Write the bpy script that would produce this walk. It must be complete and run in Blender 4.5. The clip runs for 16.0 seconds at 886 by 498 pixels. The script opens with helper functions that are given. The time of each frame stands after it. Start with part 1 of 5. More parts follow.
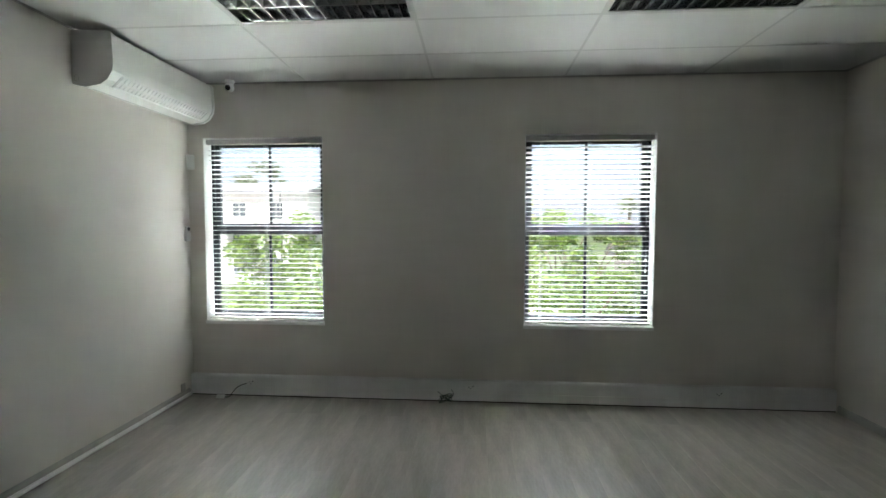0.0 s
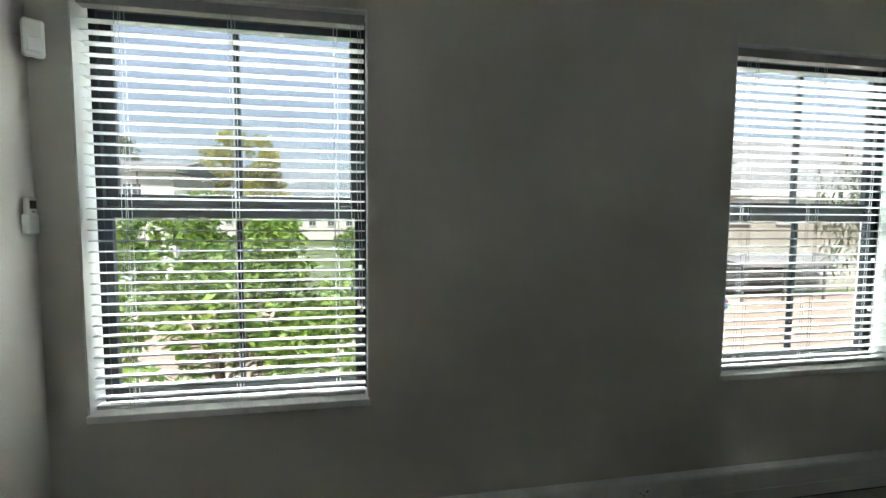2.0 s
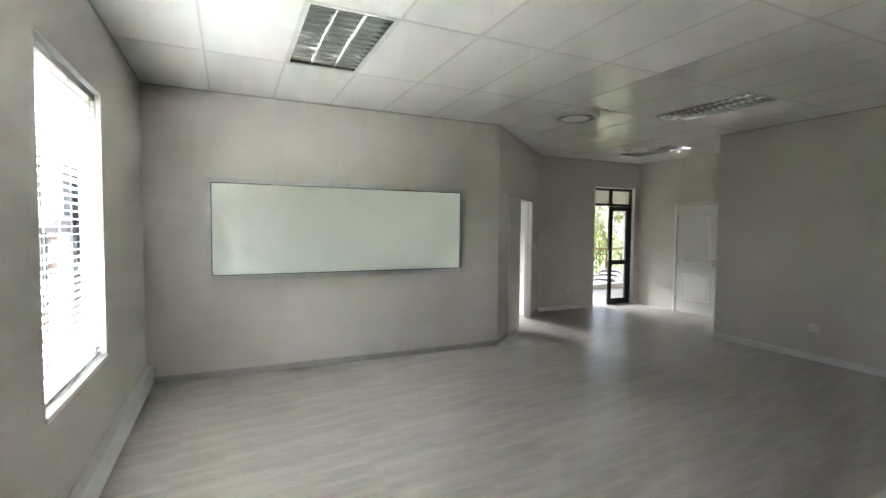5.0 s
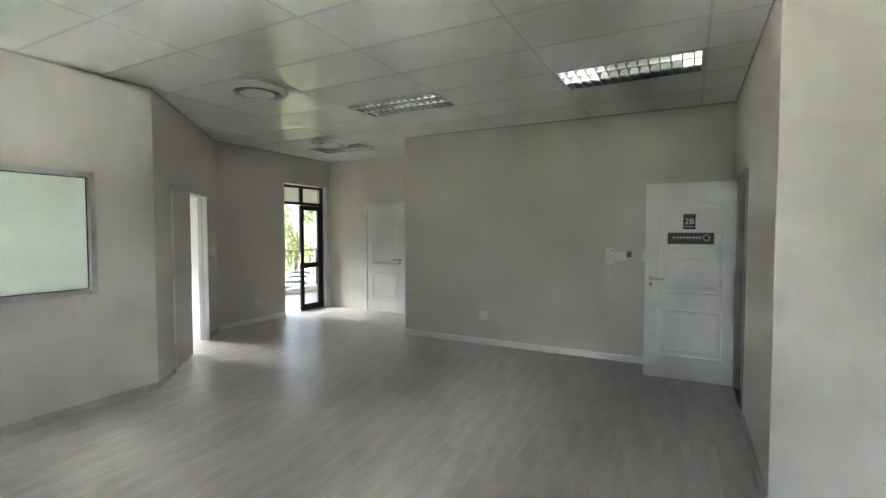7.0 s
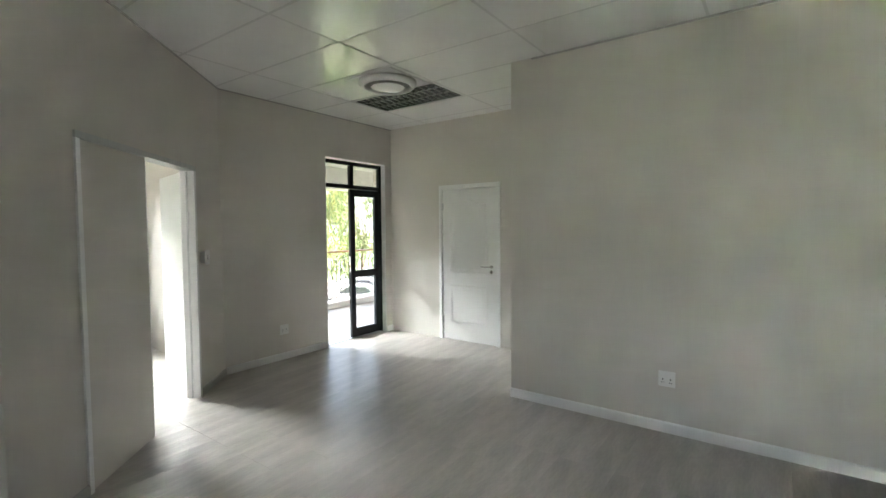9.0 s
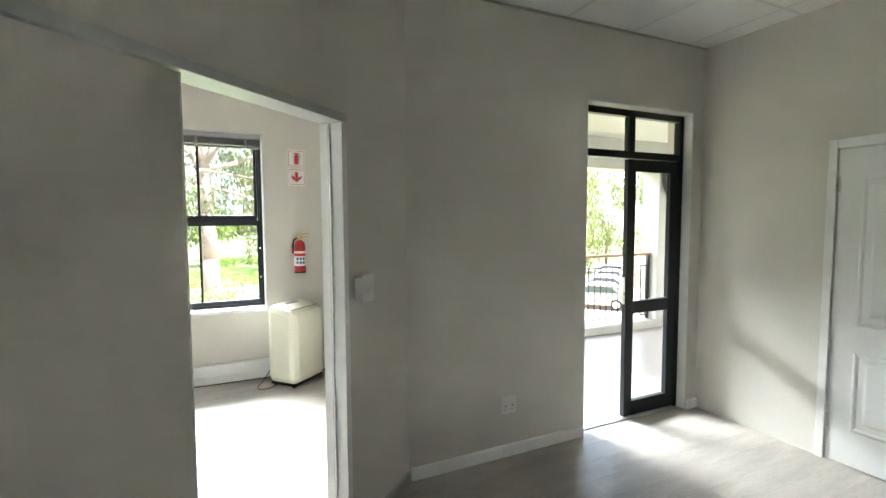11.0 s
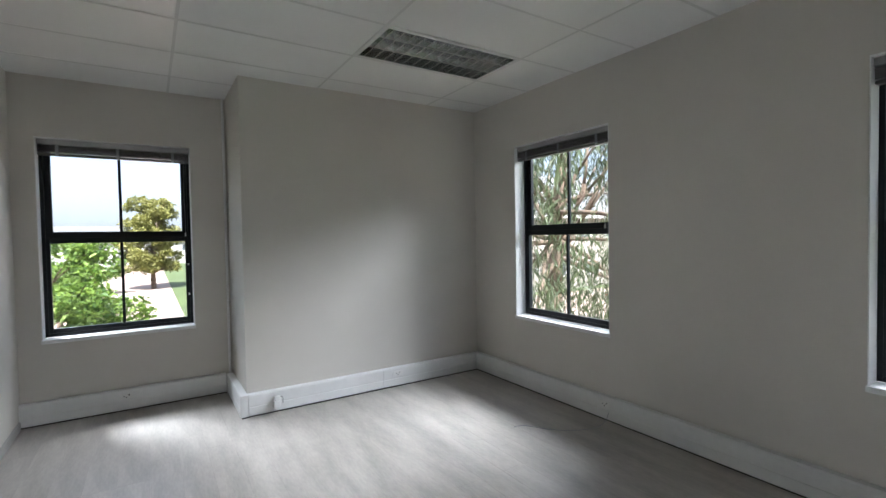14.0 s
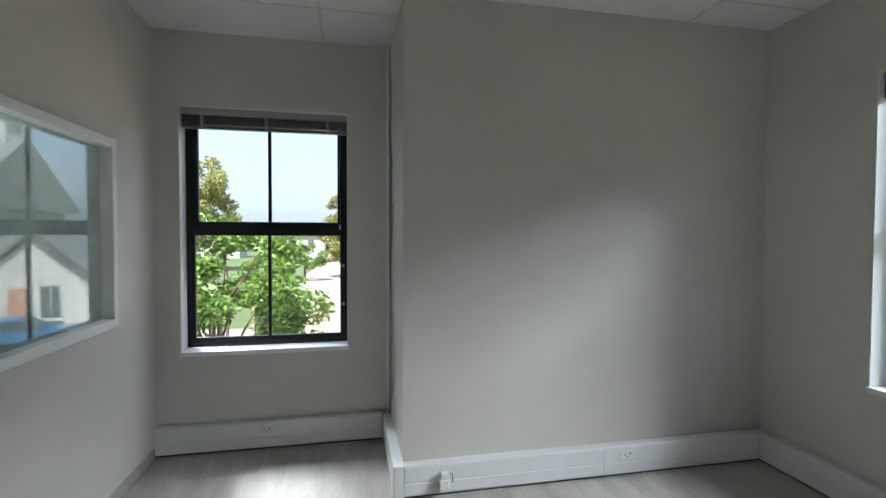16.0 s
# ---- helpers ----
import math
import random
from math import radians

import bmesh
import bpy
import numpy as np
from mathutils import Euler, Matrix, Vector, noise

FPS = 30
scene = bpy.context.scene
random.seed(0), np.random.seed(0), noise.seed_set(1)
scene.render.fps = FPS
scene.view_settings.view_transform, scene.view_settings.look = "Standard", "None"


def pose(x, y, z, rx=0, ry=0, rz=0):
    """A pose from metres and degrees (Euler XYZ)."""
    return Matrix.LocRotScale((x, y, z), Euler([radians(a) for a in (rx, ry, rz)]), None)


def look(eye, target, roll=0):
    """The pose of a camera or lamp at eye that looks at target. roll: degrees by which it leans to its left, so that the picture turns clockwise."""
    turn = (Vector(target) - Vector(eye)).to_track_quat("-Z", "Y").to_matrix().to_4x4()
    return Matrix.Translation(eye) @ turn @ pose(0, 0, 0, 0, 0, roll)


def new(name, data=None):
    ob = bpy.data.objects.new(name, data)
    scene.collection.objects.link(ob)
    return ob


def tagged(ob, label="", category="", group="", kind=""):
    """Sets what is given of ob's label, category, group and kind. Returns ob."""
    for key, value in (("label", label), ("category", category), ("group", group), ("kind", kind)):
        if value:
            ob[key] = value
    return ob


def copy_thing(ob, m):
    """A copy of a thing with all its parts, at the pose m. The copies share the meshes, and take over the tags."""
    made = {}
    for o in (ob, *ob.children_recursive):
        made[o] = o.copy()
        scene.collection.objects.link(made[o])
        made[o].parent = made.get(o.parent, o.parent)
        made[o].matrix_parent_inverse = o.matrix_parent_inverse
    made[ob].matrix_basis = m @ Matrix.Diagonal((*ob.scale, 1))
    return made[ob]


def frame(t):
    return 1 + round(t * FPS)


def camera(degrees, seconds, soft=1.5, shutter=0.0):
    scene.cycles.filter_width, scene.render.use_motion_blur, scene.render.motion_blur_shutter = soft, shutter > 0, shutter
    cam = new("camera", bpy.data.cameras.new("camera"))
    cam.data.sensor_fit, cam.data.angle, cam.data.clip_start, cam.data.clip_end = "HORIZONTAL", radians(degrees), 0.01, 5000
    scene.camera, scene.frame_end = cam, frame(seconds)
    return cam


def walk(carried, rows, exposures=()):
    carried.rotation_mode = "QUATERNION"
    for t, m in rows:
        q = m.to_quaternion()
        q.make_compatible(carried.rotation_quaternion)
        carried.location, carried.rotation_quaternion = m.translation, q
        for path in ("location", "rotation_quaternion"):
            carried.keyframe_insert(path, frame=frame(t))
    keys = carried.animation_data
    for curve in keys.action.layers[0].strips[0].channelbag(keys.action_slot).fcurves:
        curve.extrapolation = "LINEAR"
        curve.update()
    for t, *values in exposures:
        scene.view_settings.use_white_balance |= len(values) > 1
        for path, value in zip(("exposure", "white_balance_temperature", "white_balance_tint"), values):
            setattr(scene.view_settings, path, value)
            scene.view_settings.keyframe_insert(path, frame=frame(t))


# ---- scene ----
cam = camera(87.6, 16.0)
PATH = [
    (0, (0.369, -0.204, 1.638), (0.228, 1.789, 1.541), 0.1),
    (0.5, (-0.003, 0.327, 1.617), (-0.003, 2.324, 1.515), 0.2),
    (1, (-0.427, 0.845, 1.585), (-0.287, 2.838, 1.483), 0.1),
    (1.5, (-0.789, 1.397, 1.583), (-0.541, 3.379, 1.475), 0.3),
    (2, (-1.129, 1.961, 1.582), (-0.761, 3.921, 1.435), 0.4),
    (2.5, (-1.458, 2.511, 1.543), (-0.772, 4.386, 1.439), 0.6),
    (3, (-1.579, 3.039, 1.544), (-0.375, 4.632, 1.435), 0.1),
    (3.5, (-1.663, 3.256, 1.621), (0.022, 4.327, 1.501), 0.3),
    (4, (-1.805, 3.336, 1.625), (0.158, 3.702, 1.516), -0.3),
    (4.5, (-1.833, 3.311, 1.624), (0.146, 3.039, 1.516), 0.4),
    (5, (-1.827, 3.326, 1.612), (-0.013, 2.487, 1.518), 0.5),
    (5.2, (-1.848, 3.356, 1.614), (-0.144, 2.314, 1.523), 0.5),
    (7.3, (-0.889, 2.424, 1.598), (0.028, 0.649, 1.515), -0.0),
    (7.5, (-0.723, 2.191, 1.587), (0.204, 0.421, 1.505), -0.0),
    (8, (-0.267, 1.616, 1.565), (0.732, -0.115, 1.486), -0.2),
    (8.2, (-0.06, 1.386, 1.538), (0.977, -0.322, 1.455), -0.2),
    (10.3, (2.065, -0.672, 1.603), (3.584, -1.968, 1.491), -0.5),
    (10.5, (2.292, -0.799, 1.613), (3.889, -1.997, 1.495), -0.4),
    (11, (2.852, -1.082, 1.626), (4.66, -1.926, 1.493), -0.3),
    (11.5, (3.395, -1.275, 1.61), (5.36, -1.616, 1.462), -0.4),
    (12, (3.818, -1.366, 1.603), (5.801, -1.144, 1.464), -0.8),
    (12.5, (4.231, -1.35, 1.608), (6.087, -0.614, 1.495), -0.8),
    (13, (4.527, -1.279, 1.617), (6.13, -0.087, 1.522), -1.1),
    (13.5, (4.606, -1.182, 1.59), (5.931, 0.315, 1.52), -1.1),
    (14, (4.642, -1.117, 1.569), (5.713, 0.571, 1.512), -1.0),
    (14.5, (4.767, -0.907, 1.56), (5.675, 0.875, 1.505), -0.9),
    (15, (4.867, -0.541, 1.579), (5.622, 1.311, 1.532), -0.4),
    (15.5, (4.955, -0.057, 1.606), (5.536, 1.856, 1.55), -0.0),
    (16, (5.017, 0.514, 1.565), (5.413, 2.474, 1.507), 0.2),
]
# exposure follows the phone's own adaptation
EXPOSURES = [
    (0.0, 2.95, 6350, 6), (1.5, 2.8, 6350, 3), (2.5, 1.85, 6400, 0), (3.2, 1.75, 6400, -4), (3.8, 2.45, 6450, -3), (4.3, 3.65, 6500, 8), (4.7, 4.35, 6500, 12), (7.5, 4.95, 6350, 9), (8.2, 5.1, 6350, 9),
    (10.5, 5.25, 6350, 7), (11.5, 5.2, 6350, 6), (12.0, 5.0, 6100, 8), (12.5, 4.35, 5750, 13), (13.0, 3.9, 5750, 14), (13.5, 3.5, 5850, 12), (14.0, 3.35, 5900, 10), (16.0, 3.2, 5850, 4),
]
walk(cam, [(t, look(eye, target, roll)) for t, eye, target, roll in PATH], EXPOSURES)

# ---- daylight: bright overcast ----
world = bpy.data.worlds.new("sky")
scene.world = world
world.use_nodes = True
wn, wl = world.node_tree.nodes, world.node_tree.links
sky = wn.new("ShaderNodeTexSky")
sky.sky_type = "NISHITA"
sky.sun_disc = False
sky.sun_elevation, sky.sun_rotation = radians(58), radians(200)
sky.dust_density = 4.0
haze = wn.new("ShaderNodeMix")
haze.data_type = "RGBA"
haze.inputs[0].default_value = 0.62
wl.new(sky.outputs[0], haze.inputs[6])
haze.inputs[7].default_value = (2.2, 2.4, 2.75, 1)
wl.new(haze.outputs[2], wn["Background"].inputs[0])
wn["Background"].inputs[1].default_value = 0.05
sun = new("sun", bpy.data.lights.new("sun", "SUN"))
sun.data.energy, sun.data.angle, sun.data.color = 2.3, radians(6), (1.0, 0.96, 0.9)
sun.matrix_world = look((0, 0, 0), (math.sin(radians(200)) * -0.53, math.cos(radians(200)) * -0.53, -0.85))


def sky_lamp(name, eye, target, w, h, watts, spread=180):
    """Area lamp just outside an opening, standing in for the bright sky above it."""
    ob = new(name, bpy.data.lights.new(name, "AREA"))
    ob.data.shape, ob.data.size, ob.data.size_y, ob.data.energy, ob.data.color = "RECTANGLE", w, h, watts, (0.96, 0.98, 1.0)
    ob.data.spread = radians(spread)
    ob.matrix_world = look(eye, target)
    return ob


for x, watts in ((-1.66, 135), (1.40, 135)):
    sky_lamp("window_sky_light", (x, 6.6, 4.7), (x, 4.1, 1.6), 2.6, 1.6, watts, 60)
sky_lamp("window_sky_light", (4.42, 6.6, 4.7), (4.42, 4.1, 1.6), 3.4, 1.6, 17)
sky_lamp("window_sky_light", (13.0, 0.8, 5.2), (7.88, 0.7, 1.6), 7.0, 2.4, 110, 100)
sky_lamp("balcony_sky_light", (9.5, -4.4, 2.9), (5.5, -4.0, 1.5), 4.0, 0.5, 1.6, 44)

# ---- materials ----
def material(name, colour, rough=0.6, metal=0.0, vary=0.12, scale=3.0, grain=60.0, bump=0.05, second=None, per_object=0.0, spec=0.5, stretch=(1, 1, 1)):
    """Paint-like surface: broad mottling, fine grain and relief at real size."""
    m = bpy.data.materials.new(name)
    m.use_nodes = True
    n, l = m.node_tree.nodes, m.node_tree.links
    b = n["Principled BSDF"]
    b.inputs["Roughness"].default_value, b.inputs["Metallic"].default_value = rough, metal
    b.inputs["Specular IOR Level"].default_value = spec
    tc, mp = n.new("ShaderNodeTexCoord"), n.new("ShaderNodeMapping")
    mp.inputs["Scale"].default_value = stretch
    l.new(tc.outputs["Object"], mp.inputs[0])
    big, fine = n.new("ShaderNodeTexNoise"), n.new("ShaderNodeTexNoise")
    big.inputs["Scale"].default_value, big.inputs["Detail"].default_value = scale, 5
    fine.inputs["Scale"].default_value, fine.inputs["Detail"].default_value = grain, 3
    l.new(mp.outputs[0], big.inputs["Vector"]), l.new(mp.outputs[0], fine.inputs["Vector"])
    add = n.new("ShaderNodeMath")
    add.operation = "MULTIPLY_ADD"
    l.new(fine.outputs[0], add.inputs[0])
    add.inputs[1].default_value = 0.35
    l.new(big.outputs[0], add.inputs[2])
    ramp = n.new("ShaderNodeValToRGB")
    l.new(add.outputs[0], ramp.inputs[0])
    dark = second or tuple(c * (1 - vary) for c in colour)
    light = tuple(min(1, c * (1 + vary * 0.6)) for c in colour)
    ramp.color_ramp.elements[0].position, ramp.color_ramp.elements[1].position = 0.42, 0.92
    ramp.color_ramp.elements[0].color, ramp.color_ramp.elements[1].color = (*dark, 1), (*light, 1)
    out = ramp.outputs[0]
    if per_object:
        info, hsv = n.new("ShaderNodeObjectInfo"), n.new("ShaderNodeHueSaturation")
        rng = n.new("ShaderNodeMapRange")
        rng.inputs[3].default_value, rng.inputs[4].default_value = 1 - per_object, 1 + per_object
        l.new(info.outputs["Random"], rng.inputs[0]), l.new(rng.outputs[0], hsv.inputs["Value"])
        l.new(out, hsv.inputs["Color"])
        out = hsv.outputs[0]
    l.new(out, b.inputs["Base Color"])
    if bump:
        bp = n.new("ShaderNodeBump")
        bp.inputs["Strength"].default_value, bp.inputs["Distance"].default_value = bump, 0.004
        l.new(fine.outputs[0], bp.inputs["Height"]), l.new(bp.outputs[0], b.inputs["Normal"])
    return m


def leaf_material(name, colour, tip):
    m = bpy.data.materials.new(name)
    m.use_nodes = True
    n, l = m.node_tree.nodes, m.node_tree.links
    b = n["Principled BSDF"]
    b.inputs["Roughness"].default_value = 0.5
    geo, ramp = n.new("ShaderNodeNewGeometry"), n.new("ShaderNodeValToRGB")
    l.new(geo.outputs["Random Per Island"], ramp.inputs[0])
    ramp.color_ramp.elements[0].color, ramp.color_ramp.elements[1].color = (*colour, 1), (*tip, 1)
    l.new(ramp.outputs[0], b.inputs["Base Color"])
    tr, mix = n.new("ShaderNodeBsdfTranslucent"), n.new("ShaderNodeMixShader")
    l.new(ramp.outputs[0], tr.inputs[0])
    mix.inputs[0].default_value = 0.35
    l.new(b.outputs[0], mix.inputs[1]), l.new(tr.outputs[0], mix.inputs[2])
    l.new(mix.outputs[0], n["Material Output"].inputs[0])
    return m


def glass_material(name, tint=(1, 1, 1), base=0.03):
    """Thin clear pane: lets the view through and mirrors by Fresnel."""
    m = bpy.data.materials.new(name)
    m.use_nodes = True
    n, l = m.node_tree.nodes, m.node_tree.links
    n.remove(n["Principled BSDF"])
    tr, gl, lw, mix = n.new("ShaderNodeBsdfTransparent"), n.new("ShaderNodeBsdfGlossy"), n.new("ShaderNodeLayerWeight"), n.new("ShaderNodeMixShader")
    tr.inputs[0].default_value = (*tint, 1)
    gl.inputs["Roughness"].default_value = 0.0
    lw.inputs[0].default_value = 0.5
    power, gain = n.new("ShaderNodeMath"), n.new("ShaderNodeMath")
    power.operation, gain.operation = "POWER", "MULTIPLY_ADD"
    power.inputs[1].default_value = 4.0
    gain.inputs[1].default_value, gain.inputs[2].default_value = 0.9, base
    l.new(lw.outputs["Facing"], power.inputs[0]), l.new(power.outputs[0], gain.inputs[0])
    l.new(gain.outputs[0], mix.inputs[0]), l.new(tr.outputs[0], mix.inputs[1]), l.new(gl.outputs[0], mix.inputs[2])
    l.new(mix.outputs[0], n["Material Output"].inputs[0])
    return m


def frosted_material(name):
    """White obscuring film: scatters the light of the other room through."""
    m = bpy.data.materials.new(name)
    m.use_nodes = True
    n, l = m.node_tree.nodes, m.node_tree.links
    b = n["Principled BSDF"]
    b.inputs["Base Color"].default_value = (0.68, 0.71, 0.69, 1)
    b.inputs["Roughness"].default_value = 0.4
    tr, mix = n.new("ShaderNodeBsdfTranslucent"), n.new("ShaderNodeMixShader")
    tr.inputs[0].default_value = (0.98, 1.0, 0.98, 1)
    mix.inputs[0].default_value = 0.92
    l.new(b.outputs[0], mix.inputs[1]), l.new(tr.outputs[0], mix.inputs[2])
    l.new(mix.outputs[0], n["Material Output"].inputs[0])
    return m


WALL = material("greige_wall_paint", (0.63, 0.60, 0.55), 0.62, vary=0.05, scale=1.3, grain=220, bump=0.06)
CEIL = material("ceiling_tile_vinyl", (0.74, 0.74, 0.72), 0.28, vary=0.03, scale=2, grain=300, bump=0.05)
GRID = material("ceiling_grid_paint", (0.62, 0.62, 0.6), 0.5, vary=0.05)
WHITE = material("white_paint", (0.80, 0.80, 0.79), 0.45, vary=0.04, scale=2, grain=90, bump=0.02)
TRUNK = material("white_trunking_plastic", (0.76, 0.76, 0.75), 0.42, vary=0.09, scale=1.7, grain=25, bump=0.02)
PLASTIC = material("white_plastic", (0.78, 0.78, 0.76), 0.35, vary=0.03, bump=0.0)
CREAM = material("cream_plastic", (0.72, 0.71, 0.58), 0.35, vary=0.04, scale=2, bump=0.02)
SKIRT = material("grey_painted_skirting", (0.40, 0.39, 0.37), 0.5, vary=0.12, scale=4)
BLACK = material("black_powder_coat", (0.010, 0.013, 0.016), 0.42, vary=0.2, scale=5, grain=150, spec=0.3)
DARK = material("dark_rubber", (0.02, 0.02, 0.02), 0.6)
ALU = material("brushed_aluminium", (0.62, 0.63, 0.63), 0.36, metal=0.85, vary=0.06, grain=200)
FRAME = material("satin_aluminium_frame", (0.55, 0.56, 0.55), 0.4, metal=0.35, vary=0.06)
MIRROR = material("louvre_aluminium", (0.64, 0.65, 0.65), 0.17, metal=1.0, vary=0.05, bump=0.0)
CHROME = material("chrome", (0.75, 0.75, 0.75), 0.15, metal=1.0, vary=0.03, bump=0.0)
BRASS = material("brass", (0.6, 0.45, 0.18), 0.35, metal=1.0)
RED = material("red_enamel", (0.42, 0.02, 0.02), 0.28, vary=0.08, bump=0.0)
SIGNRED = material("sign_red", (0.55, 0.03, 0.04), 0.4, vary=0.03, bump=0.0)
BLUE = material("blue_plastic", (0.02, 0.12, 0.30), 0.35, bump=0.0)
BLIND = material("white_blind_slat", (0.64, 0.64, 0.63), 0.4, vary=0.03, scale=4, bump=0.0)
# shade held in the colour: backlit raised slats and the vent recess
SHADED = material("backlit_slat_vent_shade", (0.13, 0.12, 0.12), 0.3, vary=0.15, scale=6, bump=0.0)
# the grey holds the backlit look of the headrails
RAIL = material("backlit_grey_headrail", (0.42, 0.41, 0.42), 0.4, vary=0.05)
CORD = material("grey_cord", (0.35, 0.36, 0.38), 0.7)
GREENCORD = material("dark_green_cable", (0.03, 0.05, 0.04), 0.5)
GREYTUBE = material("fluorescent_tube_off", (0.7, 0.72, 0.72), 0.3, bump=0.0)
SILVER = material("silver_plaque", (0.70, 0.70, 0.70), 0.35, metal=0.2)
CHARCOAL = material("charcoal_plaque", (0.05, 0.05, 0.055), 0.4)
# base colour darkened to stand in for the lobby's low light
LOBBY = material("dimmed_lobby_wall", (0.34, 0.34, 0.29), 0.7, vary=0.06)
GLASS = glass_material("clear_window_glass")
PANE = glass_material("tinted_pane_glass", (0.93, 0.98, 0.96), 0.10)
FROST = frosted_material("frosted_film")
VINYL = material("grey_oak_vinyl", (0.44, 0.41, 0.37), 0.34, vary=0.30, scale=2.6, grain=26, bump=0.06, per_object=0.045, stretch=(2.6, 0.55, 1))
CONCRETE = material("balcony_screed", (0.25, 0.23, 0.21), 0.3, vary=0.2, scale=1.2, grain=30)
PAVING = material("pink_block_paving", (0.28, 0.215, 0.18), 0.85, vary=0.16, scale=0.5, grain=6, bump=0.3)
SOIL = material("ground_soil_grass", (0.06, 0.085, 0.025), 0.9, vary=0.4, scale=0.25, grain=4, bump=0.4)
LAWN = material("mown_lawn", (0.075, 0.125, 0.02), 0.9, vary=0.25, scale=0.6, grain=14, bump=0.4)
KERB = material("pale_kerb_concrete", (0.45, 0.43, 0.40), 0.85)
RENDERED = material("white_house_render", (0.45, 0.44, 0.42), 0.8, vary=0.07, scale=0.6, grain=12)
BEIGE = material("beige_house_render", (0.30, 0.275, 0.24), 0.8, vary=0.07, scale=0.6, grain=12)
ROOF = material("grey_roof_sheet", (0.15, 0.15, 0.155), 0.7, vary=0.14, scale=0.7, grain=8)
ROOFDARK = material("slate_roof", (0.11, 0.11, 0.115), 0.7, vary=0.2, scale=0.7, grain=8)
WINDARK = material("far_window_glass", (0.06, 0.07, 0.08), 0.12)
BRICK = material("chimney_brick", (0.36, 0.20, 0.14), 0.8)
TIMBER = material("varnished_handrail", (0.30, 0.15, 0.07), 0.35, vary=0.2, grain=40)
BARK = material("brown_bark", (0.14, 0.10, 0.07), 0.9, vary=0.35, scale=3, grain=18, bump=0.6)
PALEBARK = material("pale_gum_bark", (0.27, 0.235, 0.205), 0.8, vary=0.3, scale=1.4, grain=9, bump=0.3)
LEAF = leaf_material("fresh_green_leaf", (0.04, 0.09, 0.012), (0.17, 0.25, 0.04))
GUMLEAF = leaf_material("grey_green_gum_leaf", (0.03, 0.048, 0.018), (0.085, 0.105, 0.045))
YELLOWLEAF = leaf_material("yellow_green_leaf", (0.14, 0.145, 0.035), (0.30, 0.29, 0.085))
PALELEAF = leaf_material("pale_willow_leaf", (0.07, 0.10, 0.03), (0.16, 0.19, 0.06))
CARBLUE = material("light_blue_car_paint", (0.03, 0.12, 0.24), 0.25, vary=0.04, bump=0.0)
CARSILVER = material("silver_car_paint", (0.55, 0.56, 0.57), 0.25, metal=0.4, vary=0.04, bump=0.0)
TYRE = material("tyre_rubber", (0.02, 0.02, 0.02), 0.8)
LAMPRED = material("tail_lamp", (0.4, 0.02, 0.02), 0.2, bump=0.0)


# ---- building helpers ----
def box(bm, x0, x1, y0, y1, z0, z1, bevel=0.0, m=None):
    r = bmesh.ops.create_cube(bm, size=1.0)
    t = Matrix.Translation(((x0 + x1) / 2, (y0 + y1) / 2, (z0 + z1) / 2)) @ Matrix.Diagonal((abs(x1 - x0), abs(y1 - y0), abs(z1 - z0), 1))
    bmesh.ops.transform(bm, matrix=(m @ t) if m else t, verts=r["verts"])
    if bevel:
        edges = list({e for v in r["verts"] for e in v.link_edges})
        bmesh.ops.bevel(bm, geom=edges, offset=bevel, segments=2, affect="EDGES", profile=0.5)
    return bm


def cyl(bm, p0, p1, r0, r1=None, n=12, caps=True):
    p0, p1 = Vector(p0), Vector(p1)
    d = p1 - p0
    m = Matrix.Translation((p0 + p1) / 2) @ d.to_track_quat("Z", "Y").to_matrix().to_4x4()
    bmesh.ops.create_cone(bm, cap_ends=caps, segments=n, radius1=r0, radius2=r0 if r1 is None else r1, depth=d.length, matrix=m)
    return bm


def ball(bm, c, r, squash=(1, 1, 1), n=12):
    bmesh.ops.create_uvsphere(bm, u_segments=n, v_segments=max(6, n // 2), radius=r, matrix=Matrix.Translation(c) @ Matrix.Diagonal((*squash, 1)))
    return bm


def prism(bm, outline, axis, a, b, m=None):
    """A flat outline of (u, v) pairs pushed along an axis from a to b."""
    def at(u, v, w):
        p = {"x": (w, u, v), "y": (u, w, v), "z": (u, v, w)}[axis]
        return m @ Vector(p) if m else Vector(p)
    lo, hi = [bm.verts.new(at(u, v, a)) for u, v in outline], [bm.verts.new(at(u, v, b)) for u, v in outline]
    bm.faces.new(lo), bm.faces.new(hi[::-1])
    for i in range(len(lo)):
        j = (i + 1) % len(lo)
        bm.faces.new((lo[i], hi[i], hi[j], lo[j]))
    bmesh.ops.recalc_face_normals(bm, faces=bm.faces[:])
    return bm


def tube(bm, points, r, n=6):
    """One continuous round tube along a run of points."""
    pts = [Vector(p) for p in points]
    rings = []
    for i, p in enumerate(pts):
        d = (pts[min(i + 1, len(pts) - 1)] - pts[max(i - 1, 0)]).normalized()
        q = d.to_track_quat("Z", "Y")
        rings.append([bm.verts.new(p + q @ Vector((r * math.cos(2 * math.pi * k / n), r * math.sin(2 * math.pi * k / n), 0))) for k in range(n)])
    for a, b in zip(rings, rings[1:]):
        turn = min(range(n), key=lambda s: (a[0].co - b[s].co).length)
        for k in range(n):
            bm.faces.new((a[k], a[(k + 1) % n], b[(k + 1 + turn) % n], b[(k + turn) % n]))
    bm.faces.new(rings[0][::-1]), bm.faces.new(rings[-1])
    return bm


